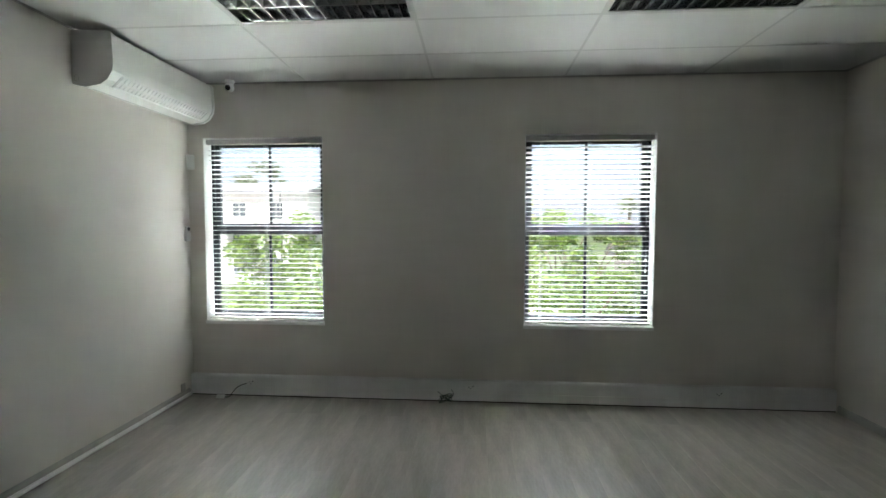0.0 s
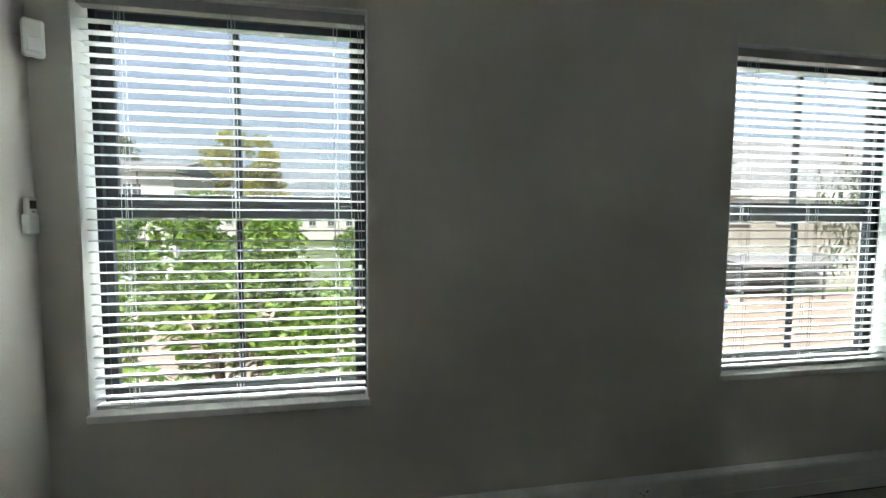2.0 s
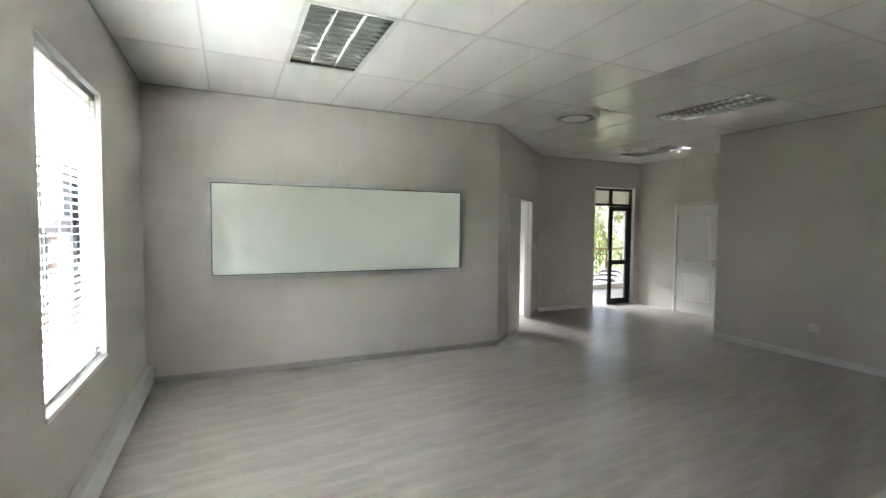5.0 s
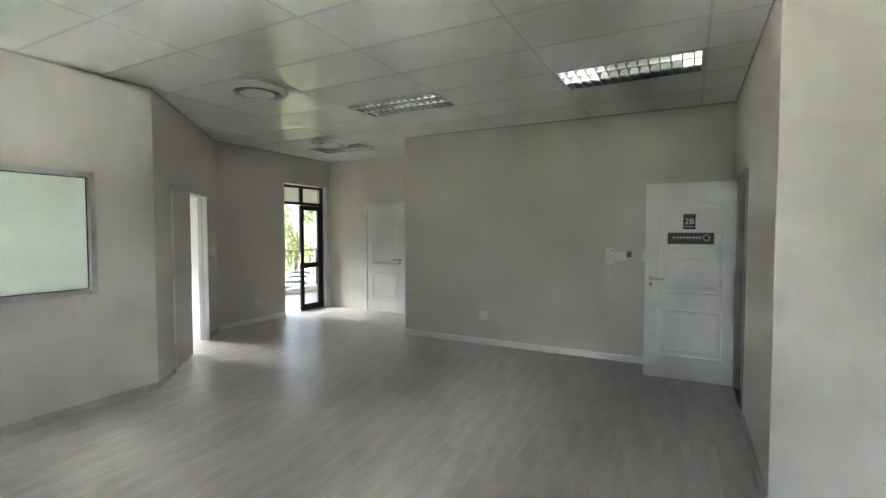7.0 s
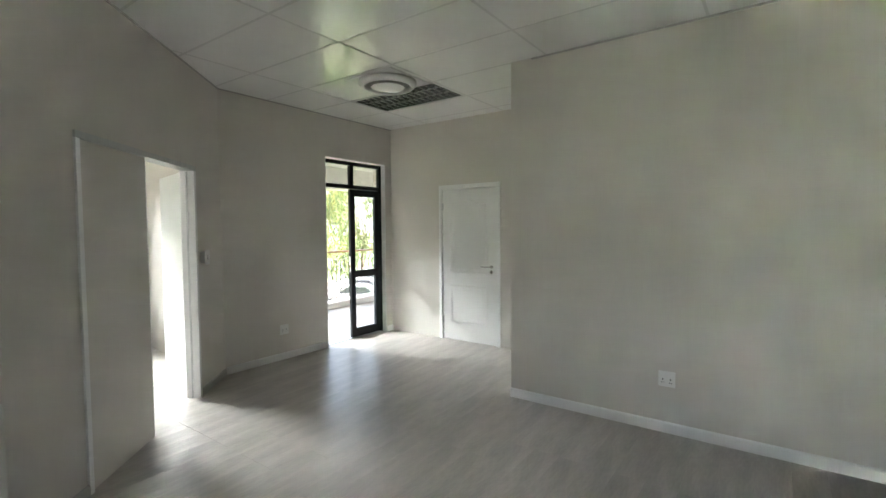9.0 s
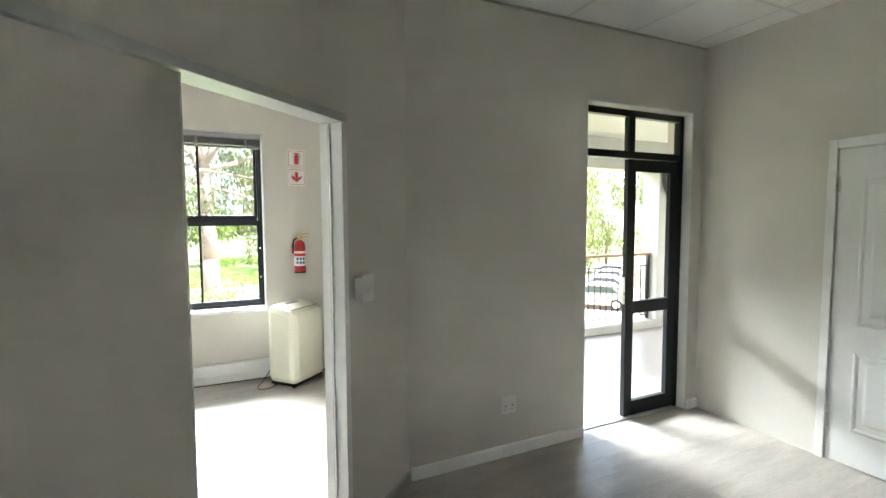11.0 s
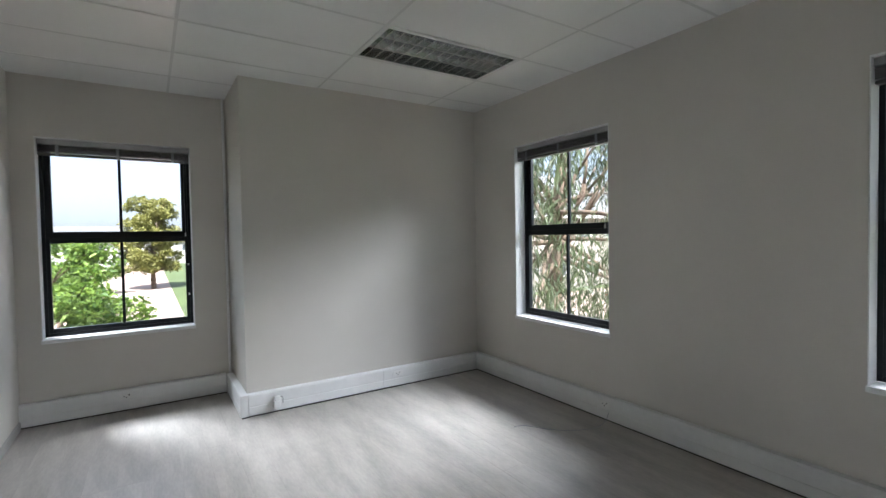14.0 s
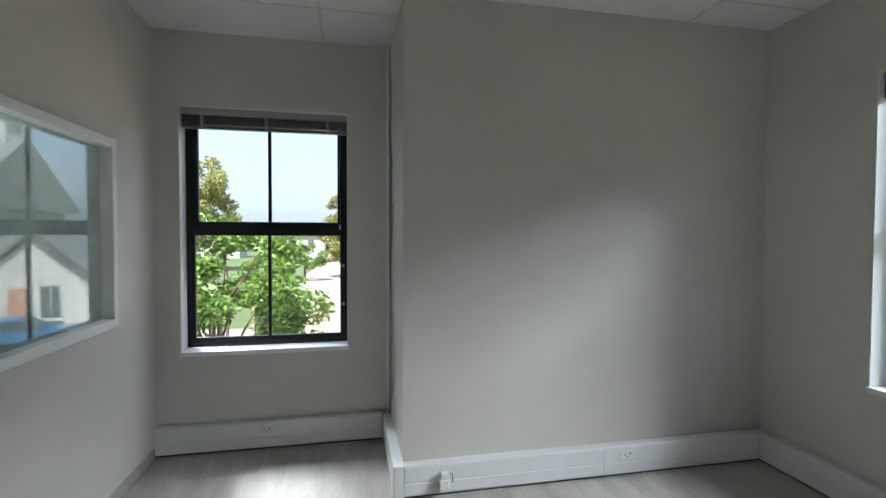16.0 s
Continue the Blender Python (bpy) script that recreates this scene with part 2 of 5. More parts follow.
def mesh_of(name, bm, mat, smooth=False):
    me = bpy.data.meshes.new(name)
    bm.normal_update()
    bm.to_mesh(me)
    bm.free()
    me.materials.append(mat)
    if smooth:
        for p in me.polygons:
            p.use_smooth = len(p.vertices) == 4
    return me


def part(name, bm, mat, parent, label="", smooth=False):
    ob = new(name, mesh_of(name, bm, mat, smooth))
    ob.parent = parent
    if label:
        ob["label"] = label
    return ob


def shared(name, me, parent, m):
    ob = new(name, me)
    ob.parent = parent
    ob.matrix_basis = m
    return ob


def thing(name, label, category, m=None, group="", kind=""):
    ob = new(name)
    if m is not None:
        ob.matrix_basis = m
    return tagged(ob, label, category, group, kind)


def solid(name, bm, mat, label, category="", kind="", smooth=False, group=""):
    return tagged(new(name, mesh_of(name, bm, mat, smooth)), label, category, group, kind)


B = bmesh.new


# ---- walls ----
def wall(name, p0, p1, thick, z1, openings, label, mat=WALL, z0=0.0, sides=1):
    """Wall whose room face runs from p0 to p1; its body lies to the left of that run (sides=1) or to the right (-1)."""
    p0, p1 = Vector((*p0, 0)), Vector((*p1, 0))
    d = p1 - p0
    m = Matrix.Translation(p0) @ Matrix.Rotation(math.atan2(d.y, d.x), 4, "Z")
    length, bm = d.length, B()
    cuts = sorted({0.0, length, *[v for o in openings for v in o[:2]]})
    for a, b in zip(cuts, cuts[1:]):
        holes = sorted((o[2], o[3]) for o in openings if o[0] < (a + b) / 2 < o[1])
        z = z0
        for h0, h1 in [*holes, (z1, z1)]:
            if h0 > z + 1e-4:
                box(bm, a, b, 0, sides * thick, z, h0, m=m)
            z = h1
    bmesh.ops.recalc_face_normals(bm, faces=bm.faces[:])
    return solid(name, bm, mat, label, "wall", "structure")


TOP = 3.2
BX, BY = 5.33, 3.26  # boxed-out corner of the office
SILL, HEAD = 0.695, 2.483
greige = "greige painted plaster wall"
wall("wall_north", (-2.62, 4.1), (BX, 4.1), 0.24, TOP, [(0.37, 1.545, SILL, HEAD), (3.435, 4.61, SILL, HEAD), (6.45, 7.625, SILL, HEAD)], greige + " with three window openings")
wall("wall_northeast", (BX, BY), (7.88, BY), 4.34 - BY, TOP, [], greige + " of the boxed-out corner")
wall("wall_east", (7.88, 4.34), (7.88, -2.33), -0.24, TOP, [(1.77, 2.945, SILL, HEAD), (4.59, 5.77, SILL, HEAD)], greige + " with two window openings", sides=-1)
wall("wall_south_office", (7.88, -2.09), (5.69, -2.09), 0.24, TOP, [], greige + " beside the balcony")
wall("wall_balcony", (5.45, -2.02), (5.45, -4.68), 0.24, TOP, [(1.42, 2.53, 0.0, 2.47)], greige + " with the balcony door opening")
DIAG0, DIAG1 = Vector((3.58, 0.0, 0)), Vector((5.45, -2.055, 0))
wall("wall_diagonal", DIAG0[:2], DIAG1[:2], 0.1, TOP, [(0.55, 2.157, 0.0, 2.11)], greige + " with the double door opening")
wall("wall_partition", (3.57, 4.1), (3.57, 0.0), 0.1, TOP, [(0.555, 3.58, 1.03, 2.11)], greige + " with the inner window opening")
wall("wall_south", (2.49, -3.24), (-1.56, -3.24), 0.22, TOP, [], "plain " + greige)
wall("wall_nook_west", (2.69, -4.68), (2.69, -3.24), 0.2, TOP, [], greige + " returning to the door nook")
wall("wall_nook_south", (5.69, -4.68), (2.49, -4.68), 0.2, TOP, [(1.14, 2.09, 0.0, 2.1)], greige + " with a white door")
wall("wall_west_entry", (-1.56, -3.46), (-1.56, -0.47), 0.14, TOP, [(0.71, 1.56, 0.0, 2.12)], greige + " with the entrance opening")
wall("wall_jog", (-1.70, -0.47), (-2.62, -0.47), 0.14, TOP, [], greige + " of the entrance corner")
wall("wall_west", (-2.4, -0.47), (-2.4, 4.1), 0.22, TOP, [], greige + " under the air conditioner")
# lobby beyond the entrance door; its dimness is put into the wall colour
wall("wall_lobby_west", (-3.4, -3.46), (-3.4, -0.61), 0.15, TOP, [], "lobby wall darkened in colour to look dim", LOBBY)
wall("wall_lobby_north", (-2.62, -0.61), (-3.55, -0.61), 0.15, TOP, [], "lobby wall darkened in colour to look dim", LOBBY, sides=-1)
wall("wall_lobby_south", (-1.70, -3.46), (-3.55, -3.46), 0.15, TOP, [], "lobby wall darkened in colour to look dim", LOBBY)
floor = solid("floor", box(B(), -3.55, 8.12, -4.88, 4.34, -0.3, -0.004), VINYL, "grey wood-look vinyl plank floor", "floor", "structure")
solid("roof_slab", box(B(), -3.6, 8.2, -4.95, 4.4, TOP, TOP + 0.2), RENDERED, "concrete slab above the ceiling", "roof", "structure")


# ---- suspended ceiling ----
def clip(poly, a, b, c):
    """The part of a polygon where a*x + b*y <= c."""
    out = []
    for p, q in zip(poly, poly[1:] + poly[:1]):
        fp, fq = a * p[0] + b * p[1] - c, a * q[0] + b * q[1] - c
        if fp <= 0:
            out.append(p)
        if fp * fq < 0:
            t = fp / (fp - fq)
            out.append((p[0] + t * (q[0] - p[0]), p[1] + t * (q[1] - p[1])))
    return out


NX, NY = 2.055 / 2.7785, 1.87 / 2.7785
ND = NX * 3.58


def region(x0, x1, y0, y1, *more):
    return [(1, 0, x1), (-1, 0, -x0), (0, 1, y1), (0, -1, -y0), *more]


MAIN = [region(-2.4, 3.57, 0.0, 4.1), region(-2.4, 5.45, -0.47, 0.0, (NX, NY, ND)), region(-1.56, 5.45, -3.24, -0.47, (NX, NY, ND)), region(2.69, 5.45, -4.68, -3.24)]
OFFICE = [region(3.67, BX, 0.1, 4.1), region(BX, 7.88, 0.1, BY), region(3.5, 7.88, -2.09, 0.1, (-NX, -NY, -ND - 0.1))]


def ceiling(name, regions, xs, ys, lamps, label):
    bm, bars = B(), B()
    def put(target, x0, x1, y0, y1, z0, z1):
        for r in regions:
            poly = [(x0, y0), (x1, y0), (x1, y1), (x0, y1)]
            for h in r:
                poly = clip(poly, *h) if poly else poly
            if len(poly) > 2 and max(p[0] for p in poly) - min(p[0] for p in poly) > 0.002 and max(p[1] for p in poly) - min(p[1] for p in poly) > 0.002:
                prism(target, poly, "z", z0, z1)
    for i, (xa, xb) in enumerate(zip(xs, xs[1:])):
        for j, (ya, yb) in enumerate(zip(ys, ys[1:])):
            if (i, j) not in lamps:
                sag = 0.0015 * ((i * 7 + j * 5) % 3)
                put(bm, xa + 0.004, xb - 0.004, ya + 0.004, yb - 0.004, 3.0 - sag, 3.012)
    for x in xs:
        put(bars, x - 0.010, x + 0.010, ys[0], ys[-1], 2.9955, 2.9975)
    for xa, xb in zip(xs, xs[1:]):
        for y in ys:
            put(bars, xa + 0.0101, xb - 0.0101, y - 0.010, y + 0.010, 2.9955, 2.9975)
    ob = solid(name, bm, CEIL, label, "ceiling", "structure")
    solid("ceiling_grid", bars, GRID, "slim pale metal ceiling grid", "ceiling grid", "structure")
    return ob


MX = [2.36 + 1.195 * k for k in range(-4, 4)]
MY = [2.88 + 0.612 * k for k in range(-13, 3)]
OX = [6.035 + 1.205 * k for k in range(-3, 3)]
OY = [2.35 + 0.61 * k for k in range(-8, 4)]
ceiling("ceiling_main", MAIN, MX, MY, {(1, 12), (3, 12), (3, 5), (1, 5), (5, 2)}, "white vinyl-faced suspended ceiling tiles")
ceiling("ceiling_office", OFFICE, OX, OY, {(3, 7), (3, 3)}, "white vinyl-faced suspended ceiling tiles of the office")


def luminaire(x0, x1, y0, y1):
    """Recessed unlit fluorescent fitting with a parabolic louvre."""
    ob = thing("ceiling_light", "unlit recessed fluorescent light with aluminium louvre", "ceiling light", group="recessed ceiling lights", m=pose((x0 + x1) / 2, (y0 + y1) / 2, 3.0))
    w, d = (x1 - x0) / 2, (y1 - y0) / 2
    bm = B()
    box(bm, -w, w, -d, d, 0.135, 0.14)
    for s in (-1, 1):
        box(bm, s * (w - 0.01), s * w, -d, d, 0.0, 0.135), box(bm, -w + 0.01, w - 0.01, s * (d - 0.01), s * d, 0.0, 0.135)
    part("housing", bm, MIRROR, ob)
    bm = B()
    for s in (-1, 1):
        box(bm, s * (w - 0.03), s * (w + 0.004), -d, d, -0.008, -0.001), box(bm, -w + 0.03, w - 0.03, s * (d - 0.03), s * (d + 0.004), -0.008, -0.001)
    part("trim", bm, GRID, ob)
    for k in (-1, 0, 1):
        part("tube", cyl(B(), (-w + 0.03, k * d * 0.62, 0.1), (w - 0.03, k * d * 0.62, 0.1), 0.013, n=10), GREYTUBE, ob, smooth=True)
    vee = [(-0.028, 0.075), (-0.004, 0.0), (0.004, 0.0), (0.028, 0.075)]
    for k in (-1, 1):
        part("reflector", prism(B(), [(u + k * d * 0.32, v + 0.004) for u, v in vee], "x", -w + 0.012, w - 0.012), MIRROR, ob)
    n = 14
    blade = mesh_of("louvre_blade", prism(B(), [(-0.018, 0.06), (-0.003, 0.0), (0.003, 0.0), (0.018, 0.06)], "y", -d + 0.012, d - 0.012), MIRROR)
    for i in range(1, n):
        shared("louvre_blade", blade, ob, pose(-w + 2 * w * i / n, 0, 0.006))
    return ob


for i, j in ((1, 12), (3, 12), (3, 5), (1, 5), (5, 2)):
    luminaire(MX[i], MX[i + 1], MY[j], MY[j + 1])
for i, j in ((3, 7), (3, 3)):
    luminaire(OX[i], OX[i + 1], OY[j], OY[j + 1])


def diffuser(x, y):
    ob = thing("ceiling_vent", "round white air diffuser in a square plate", "air vent", group="round ceiling vents", m=pose(x, y, 2.992))
    part("plate", box(B(), -0.3, 0.3, -0.29, 0.29, -0.006, 0.0, 0.002), WHITE, ob)
    bm = B()
    outline = [(0.28, -0.006), (0.285, -0.032), (0.25, -0.066), (0.225, -0.058), (0.245, -0.006)]
    n = 40
    rings = [[bm.verts.new((r * math.cos(2 * math.pi * i / n), r * math.sin(2 * math.pi * i / n), z)) for r, z in outline] for i in range(n)]
    for i in range(n):
        for k in range(len(outline)):
            a, b = rings[i], rings[(i + 1) % n]
            bm.faces.new((a[k], b[k], b[(k + 1) % 5], a[(k + 1) % 5]))
    bmesh.ops.recalc_face_normals(bm, faces=bm.faces[:])
    part("ring", bm, WHITE, ob, smooth=True)
    # flat dark disc painted as the shade inside the ring
    part("throat_shade", cyl(B(), (0, 0, -0.0065), (0, 0, -0.009), 0.244, n=36), SHADED, ob)
    bm = cyl(B(), (0, 0, -0.046), (0, 0, -0.062), 0.13, 0.165, n=36)
    part("disc", bm, WHITE, ob)
    return ob


diffuser(2.63, -0.48), diffuser(3.90, -2.95)

# thin grey strip standing in for the shadow line where ceiling and walls meet
bm = B()
for p, q in (((-2.4, 4.1), (3.57, 4.1)), ((3.57, 4.1), (3.57, 0.0)), (DIAG0[:2], DIAG1[:2]), ((5.45, -2.06), (5.45, -4.68)), ((2.49, -3.24), (-1.56, -3.24)), ((-1.56, -3.24), (-1.56, -0.47)), ((-2.4, -0.47), (-2.4, 4.1))):
    d = Vector((*q, 0)) - Vector((*p, 0))
    k = Matrix.Translation((*p, 0)) @ Matrix.Rotation(math.atan2(d.y, d.x), 4, "Z")
    box(bm, 0, d.length, -0.012, 0.0, 2.982, 2.9945, m=k)
solid("trim", bm, SKIRT, "thin grey strip painted as the shadow line under the ceiling", "trim", "structure")


# ---- windows: local x along the wall, y outwards, z up from the sill ----
WW, WH = 1.175, 1.788


def at_north(x0):
    return pose(x0, 4.1, SILL)


def at_east(y1):
    return pose(7.88, y1, SILL, 0, 0, -90)


def sash_window(m, number):
    """Black sash window with one upright glazing bar in each sash, in a white reveal."""
    ob = thing("window_%d" % number, "black metal sash window in a white reveal", "window", m, kind="structure")
    fy0, fy1 = 0.13, 0.19
    bm = B()
    for a, b in ((0.0, 0.032), (WW - 0.032, WW)):
        box(bm, a, b, fy0, fy1 + 0.02, 0.03, WH, 0.003)
    box(bm, 0.032, WW - 0.032, fy0, fy1 + 0.02, WH - 0.035, WH, 0.003), box(bm, 0.032, WW - 0.032, fy0, fy1 + 0.02, 0.03, 0.06, 0.003)
    part("window_frame", bm, BLACK, ob)
    mid = 0.925
    for z0, z1, y0, stile, top, bottom in ((mid - 0.01, WH - 0.035, 0.158, 0.05, 0.035, 0.055), (0.06, mid - 0.01, 0.135, 0.03, 0.05, 0.04)):
        bm, x0, x1, y1 = B(), 0.032, WW - 0.032, y0 + 0.034
        box(bm, x0, x0 + stile, y0, y1, z0, z1, 0.003), box(bm, x1 - stile, x1, y0, y1, z0, z1, 0.003)
        box(bm, x0 + stile, x1 - stile, y0 + 0.001, y1, z1 - top, z1, 0.003), box(bm, x0 + stile, x1 - stile, y0 + 0.001, y1, z0, z0 + bottom, 0.003)
        sash = part("sash", bm, BLACK, ob)
        part("glazing_bar", box(B(), WW / 2 - 0.012, WW / 2 + 0.012, y0 + 0.004, y1 - 0.004, z0 + bottom, z1 - top, 0.002), BLACK, sash)
        for a, b in ((x0 + stile, WW / 2 - 0.012), (WW / 2 + 0.012, x1 - stile)):
            pane = part("pane", box(B(), a, b, y0 + 0.016, y0 + 0.020, z0 + bottom, z1 - top), GLASS, sash)
            pane.visible_shadow = False
    part("catch", box(B(), WW - 0.13, WW - 0.08, 0.118, 0.134, mid - 0.02, mid, 0.003), BLACK, ob)
    for z in (0.32, 0.62):
        part("stop", box(B(), WW - 0.045, WW - 0.03, 0.120, 0.131, z, z + 0.022, 0.002), PLASTIC, ob)
    part("window_sill", box(B(), -0.004, WW + 0.004, -0.012, 0.13, -0.006, 0.028, 0.005), WHITE, ob, "white painted sill")
    bm = B()
    box(bm, 0.001, 0.007, 0.002, 0.13, 0.029, WH - 0.007), box(bm, WW - 0.007, WW - 0.001, 0.002, 0.13, 0.029, WH - 0.007), box(bm, 0.001, WW - 0.001, 0.002, 0.13, WH - 0.007, WH - 0.001)
    part("reveal", bm, WHITE, ob, "white painted reveal")
    part("outer_sill", box(B(), -0.05, WW + 0.05, 0.20, 0.30, -0.06, 0.01, 0.006), RENDERED, ob)
    return ob


def cord(bm, x, y, z0, z1, sway=0.0):
    pts = [(x + sway * math.sin(i * 0.9), y + 0.3 * sway * math.cos(i * 1.3), z1 + (z0 - z1) * i / 10) for i in range(11)]
    return tube(bm, pts, 0.0012, 5)


def lowered_blind(m, closed=0):
    """Venetian blind, let down, slats open and nearly level."""
    ob = thing("venetian_blind", "white venetian blind lowered with open slats", "blind", m, group="venetian blinds")
    top = WH - 0.012
    part("headrail", box(B(), 0.012, WW - 0.012, 0.03, 0.085, top - 0.045, top, 0.003), RAIL, ob)
    bm = B()
    n, w = 8, 0.025
    xa, xb = 0.016, WW - 0.016
    prof = [(-w + 2 * w * i / n, 0.0035 * (1 - (2 * i / n - 1) ** 2)) for i in range(n + 1)]
    prism(bm, prof + [(u, v - 0.0022) for u, v in reversed(prof)], "x", xa, xb)
    slat = mesh_of("slat", bm, BLIND)
    count, pitch = 36, 0.0454
    for i in range(count):
        z = 0.085 + i * pitch
        tilt = 2 + 1.5 * math.sin(i * 2.1) * (0.4 if i < 20 else 1)
        if i >= count - closed:
            tilt += 11
        shared("slat", slat, ob, pose(0, 0.0575, z, -tilt, 0.12 * math.sin(i * 1.7), 0))
    part("bottom_rail", box(B(), 0.016, WW - 0.016, 0.033, 0.083, 0.036, 0.055, 0.004), BLIND, ob)
    for x in (0.15, WW / 2, WW - 0.15):
        for y in (0.031, 0.084):
            for dx in (0.0, 0.016):
                part("ladder_cord", cord(B(), x + dx, y, 0.05, top - 0.04), CORD, ob)
    for x, z, s in ((WW - 0.075, 0.56, 0.003), (WW - 0.045, 0.50, 0.006), (WW - 0.032, 0.47, 0.004)):
        c = part("pull_cord", cord(B(), x, 0.022, z, top - 0.045, s), CORD, ob)
        part("tassel", cyl(B(), (x, 0.022, z - 0.035), (x, 0.022, z + 0.002), 0.008, 0.003, n=10), PLASTIC, c)
    return ob


def raised_blind(m):
    """The same blind drawn right up: a tight stack under the headrail, its backlit darkness put into the colour."""
    ob = thing("venetian_blind", "venetian blind drawn up into a tight stack", "blind", m, group="venetian blinds")
    top = WH - 0.012
    part("headrail", box(B(), 0.010, WW - 0.010, 0.03, 0.085, top - 0.045, top, 0.003), RAIL, ob)
    slat = mesh_of("slat", box(B(), 0.014, WW - 0.014, -0.026, 0.026, -0.0013, 0.0013), SHADED)
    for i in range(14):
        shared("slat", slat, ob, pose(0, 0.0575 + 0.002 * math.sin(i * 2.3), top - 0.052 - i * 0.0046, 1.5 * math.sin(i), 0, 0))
    part("bottom_rail", box(B(), 0.014, WW - 0.014, 0.033, 0.083, top - 0.140, top - 0.120, 0.004), SHADED, ob)
    for x in (0.15, WW / 2, WW - 0.15):
        part("strap", box(B(), x - 0.012, x + 0.012, 0.0275, 0.0295, top - 0.14, top - 0.045), CORD, ob)
    c = part("pull_cord", cord(B(), WW - 0.06, 0.024, 0.95, top - 0.045, 0.003), CORD, ob)
    part("tassel", cyl(B(), (WW - 0.06, 0.024, 0.915), (WW - 0.06, 0.024, 0.952), 0.008, 0.003, n=10), PLASTIC, c)
    return ob


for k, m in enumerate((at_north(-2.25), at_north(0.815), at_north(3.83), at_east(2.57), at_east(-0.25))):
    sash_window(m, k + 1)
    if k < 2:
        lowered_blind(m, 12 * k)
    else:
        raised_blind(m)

# ---- inner window between the two rooms ----
ob = thing("window_6", "wide inner window with frosted glass in a grey frame", "window", kind="structure")
for x0, x1, mat, lab in ((3.556, 3.607, FRAME, "grey aluminium frame"), (3.6075, 3.684, FRAME, "")):
    bm = B()
    y0, y1, z0, z1, w = 0.515, 3.55, 1.025, 2.115, 0.05
    box(bm, x0, x1, y0, y0 + w, z0, z1, 0.003), box(bm, x0, x1, y1 - w, y1, z0, z1, 0.003)
    box(bm, x0 + 0.001, x1 - 0.001, y0 + w, y1 - w, z0, z0 + w, 0.003), box(bm, x0 + 0.001, x1 - 0.001, y0 + w, y1 - w, z1 - w, z1, 0.003)
    part("window_frame", bm, mat if x0 < 3.6 else WHITE, ob, lab)
bm = B()
w = 0.008
for a, b in ((0.565, 0.565 + w), (3.50 - w, 3.50)):
    box(bm, 3.598, 3.606, a, b, 1.075, 2.065)
box(bm, 3.598, 3.606, 0.573, 3.492, 1.075, 1.083), box(bm, 3.598, 3.606, 0.573, 3.492, 2.057, 2.065)
part("gasket", bm, DARK, ob, "black rubber gasket")
part("film", box(B(), 3.608, 3.6095, 0.566, 3.499, 1.076, 2.064), FROST, ob, "white frosted film")
p = part("pane", box(B(), 3.612, 3.618, 0.566, 3.499, 1.076, 2.064), PANE, ob, "reflective glass pane")
p.visible_shadow = False


# ---- doors ----
def arch_panel(x0, x1, z0, z1, rise, n=12):
    """Outline of a moulded door panel with an arched top."""
    pts = [(x0, z0), (x1, z0), (x1, z1)]
    for i in range(1, n):
        t = i / n
        s = 0.5 - 0.5 * math.cos(2 * math.pi * min(max((t - 0.12) / 0.76, 0), 1))
        pts.append((x1 + (x0 - x1) * t, z1 + rise * s))
    return pts + [(x0, z1)]


def moulding(bm, outline, y, out, width=0.03, height=0.007):
    """Raised bead that follows an outline on a door face."""
    c = Vector((sum(p[0] for p in outline) / len(outline), 0, sum(p[1] for p in outline) / len(outline)))
    loops = []
    for k, (inset, h) in enumerate(((0.0, 0.0), (0.008, height), (0.018, height), (width, 0.0015), (width + 0.03, 0.0015), (width + 0.045, 0.005))):
        loop = []
        for u, v in outline:
            du, dv = (1 if u < c.x else -1) * inset * min(1, abs(u - c.x) * 12), (1 if v < c.z else -1) * inset
            loop.append(bm.verts.new((u + du, y + out * h, v + dv)))
        loops.append(loop)
    for a, b in zip(loops, loops[1:]):
        for i in range(len(a)):
            j = (i + 1) % len(a)
            bm.faces.new((a[i], a[j], b[j], b[i]))
    bm.faces.new(loops[-1])
    bmesh.ops.recalc_face_normals(bm, faces=bm.faces[:])


def lever(parent, x, z, y, out, toward):
    """Lever handle with rose and keyhole escutcheon on one door face."""
    bm = cyl(B(), (x, y, z), (x, y + out * 0.009, z), 0.024, n=20)
    cyl(bm, (x, y, z), (x, y + out * 0.055, z), 0.009, n=12)
    cyl(bm, (x, y + out * 0.05, z), (x + toward * 0.125, y + out * 0.052, z), 0.009, n=12)
    ball(bm, (x + toward * 0.125, y + out * 0.052, z), 0.009), ball(bm, (x, y + out * 0.05, z), 0.009)
    h = part("handle", bm, CHROME, parent, "chrome lever handle", True)
    e = cyl(B(), (x, y, z - 0.065), (x, y + out * 0.008, z - 0.065), 0.024, n=20)
    part("escutcheon", e, CHROME, h)
    part("keyhole", box(B(), x - 0.004, x + 0.004, y + out * 0.0082, y + out * 0.009, z - 0.077, z - 0.053), DARK, h)


def moulded_leaf(parent, width, height, hinge_left=True):
    """Leaf in local x (0..width), faces at y = -0.02 and 0.02."""
    leaf = part("leaf", box(B(), 0, width, -0.02, 0.02, 0.008, height, 0.002), WHITE, parent)
    for out in (-1, 1):
        bm = B()
        moulding(bm, arch_panel(0.13, width - 0.13, 0.93, height - 0.20, 0.055), out * 0.0202, out)
        part("upper_panel", bm, WHITE, leaf)
        bm = B()
        moulding(bm, [(0.13, 0.24), (width - 0.13, 0.24), (width - 0.13, 0.76), (0.13, 0.76)], out * 0.0202, out)
        part("lower_panel", bm, WHITE, leaf)
    return leaf


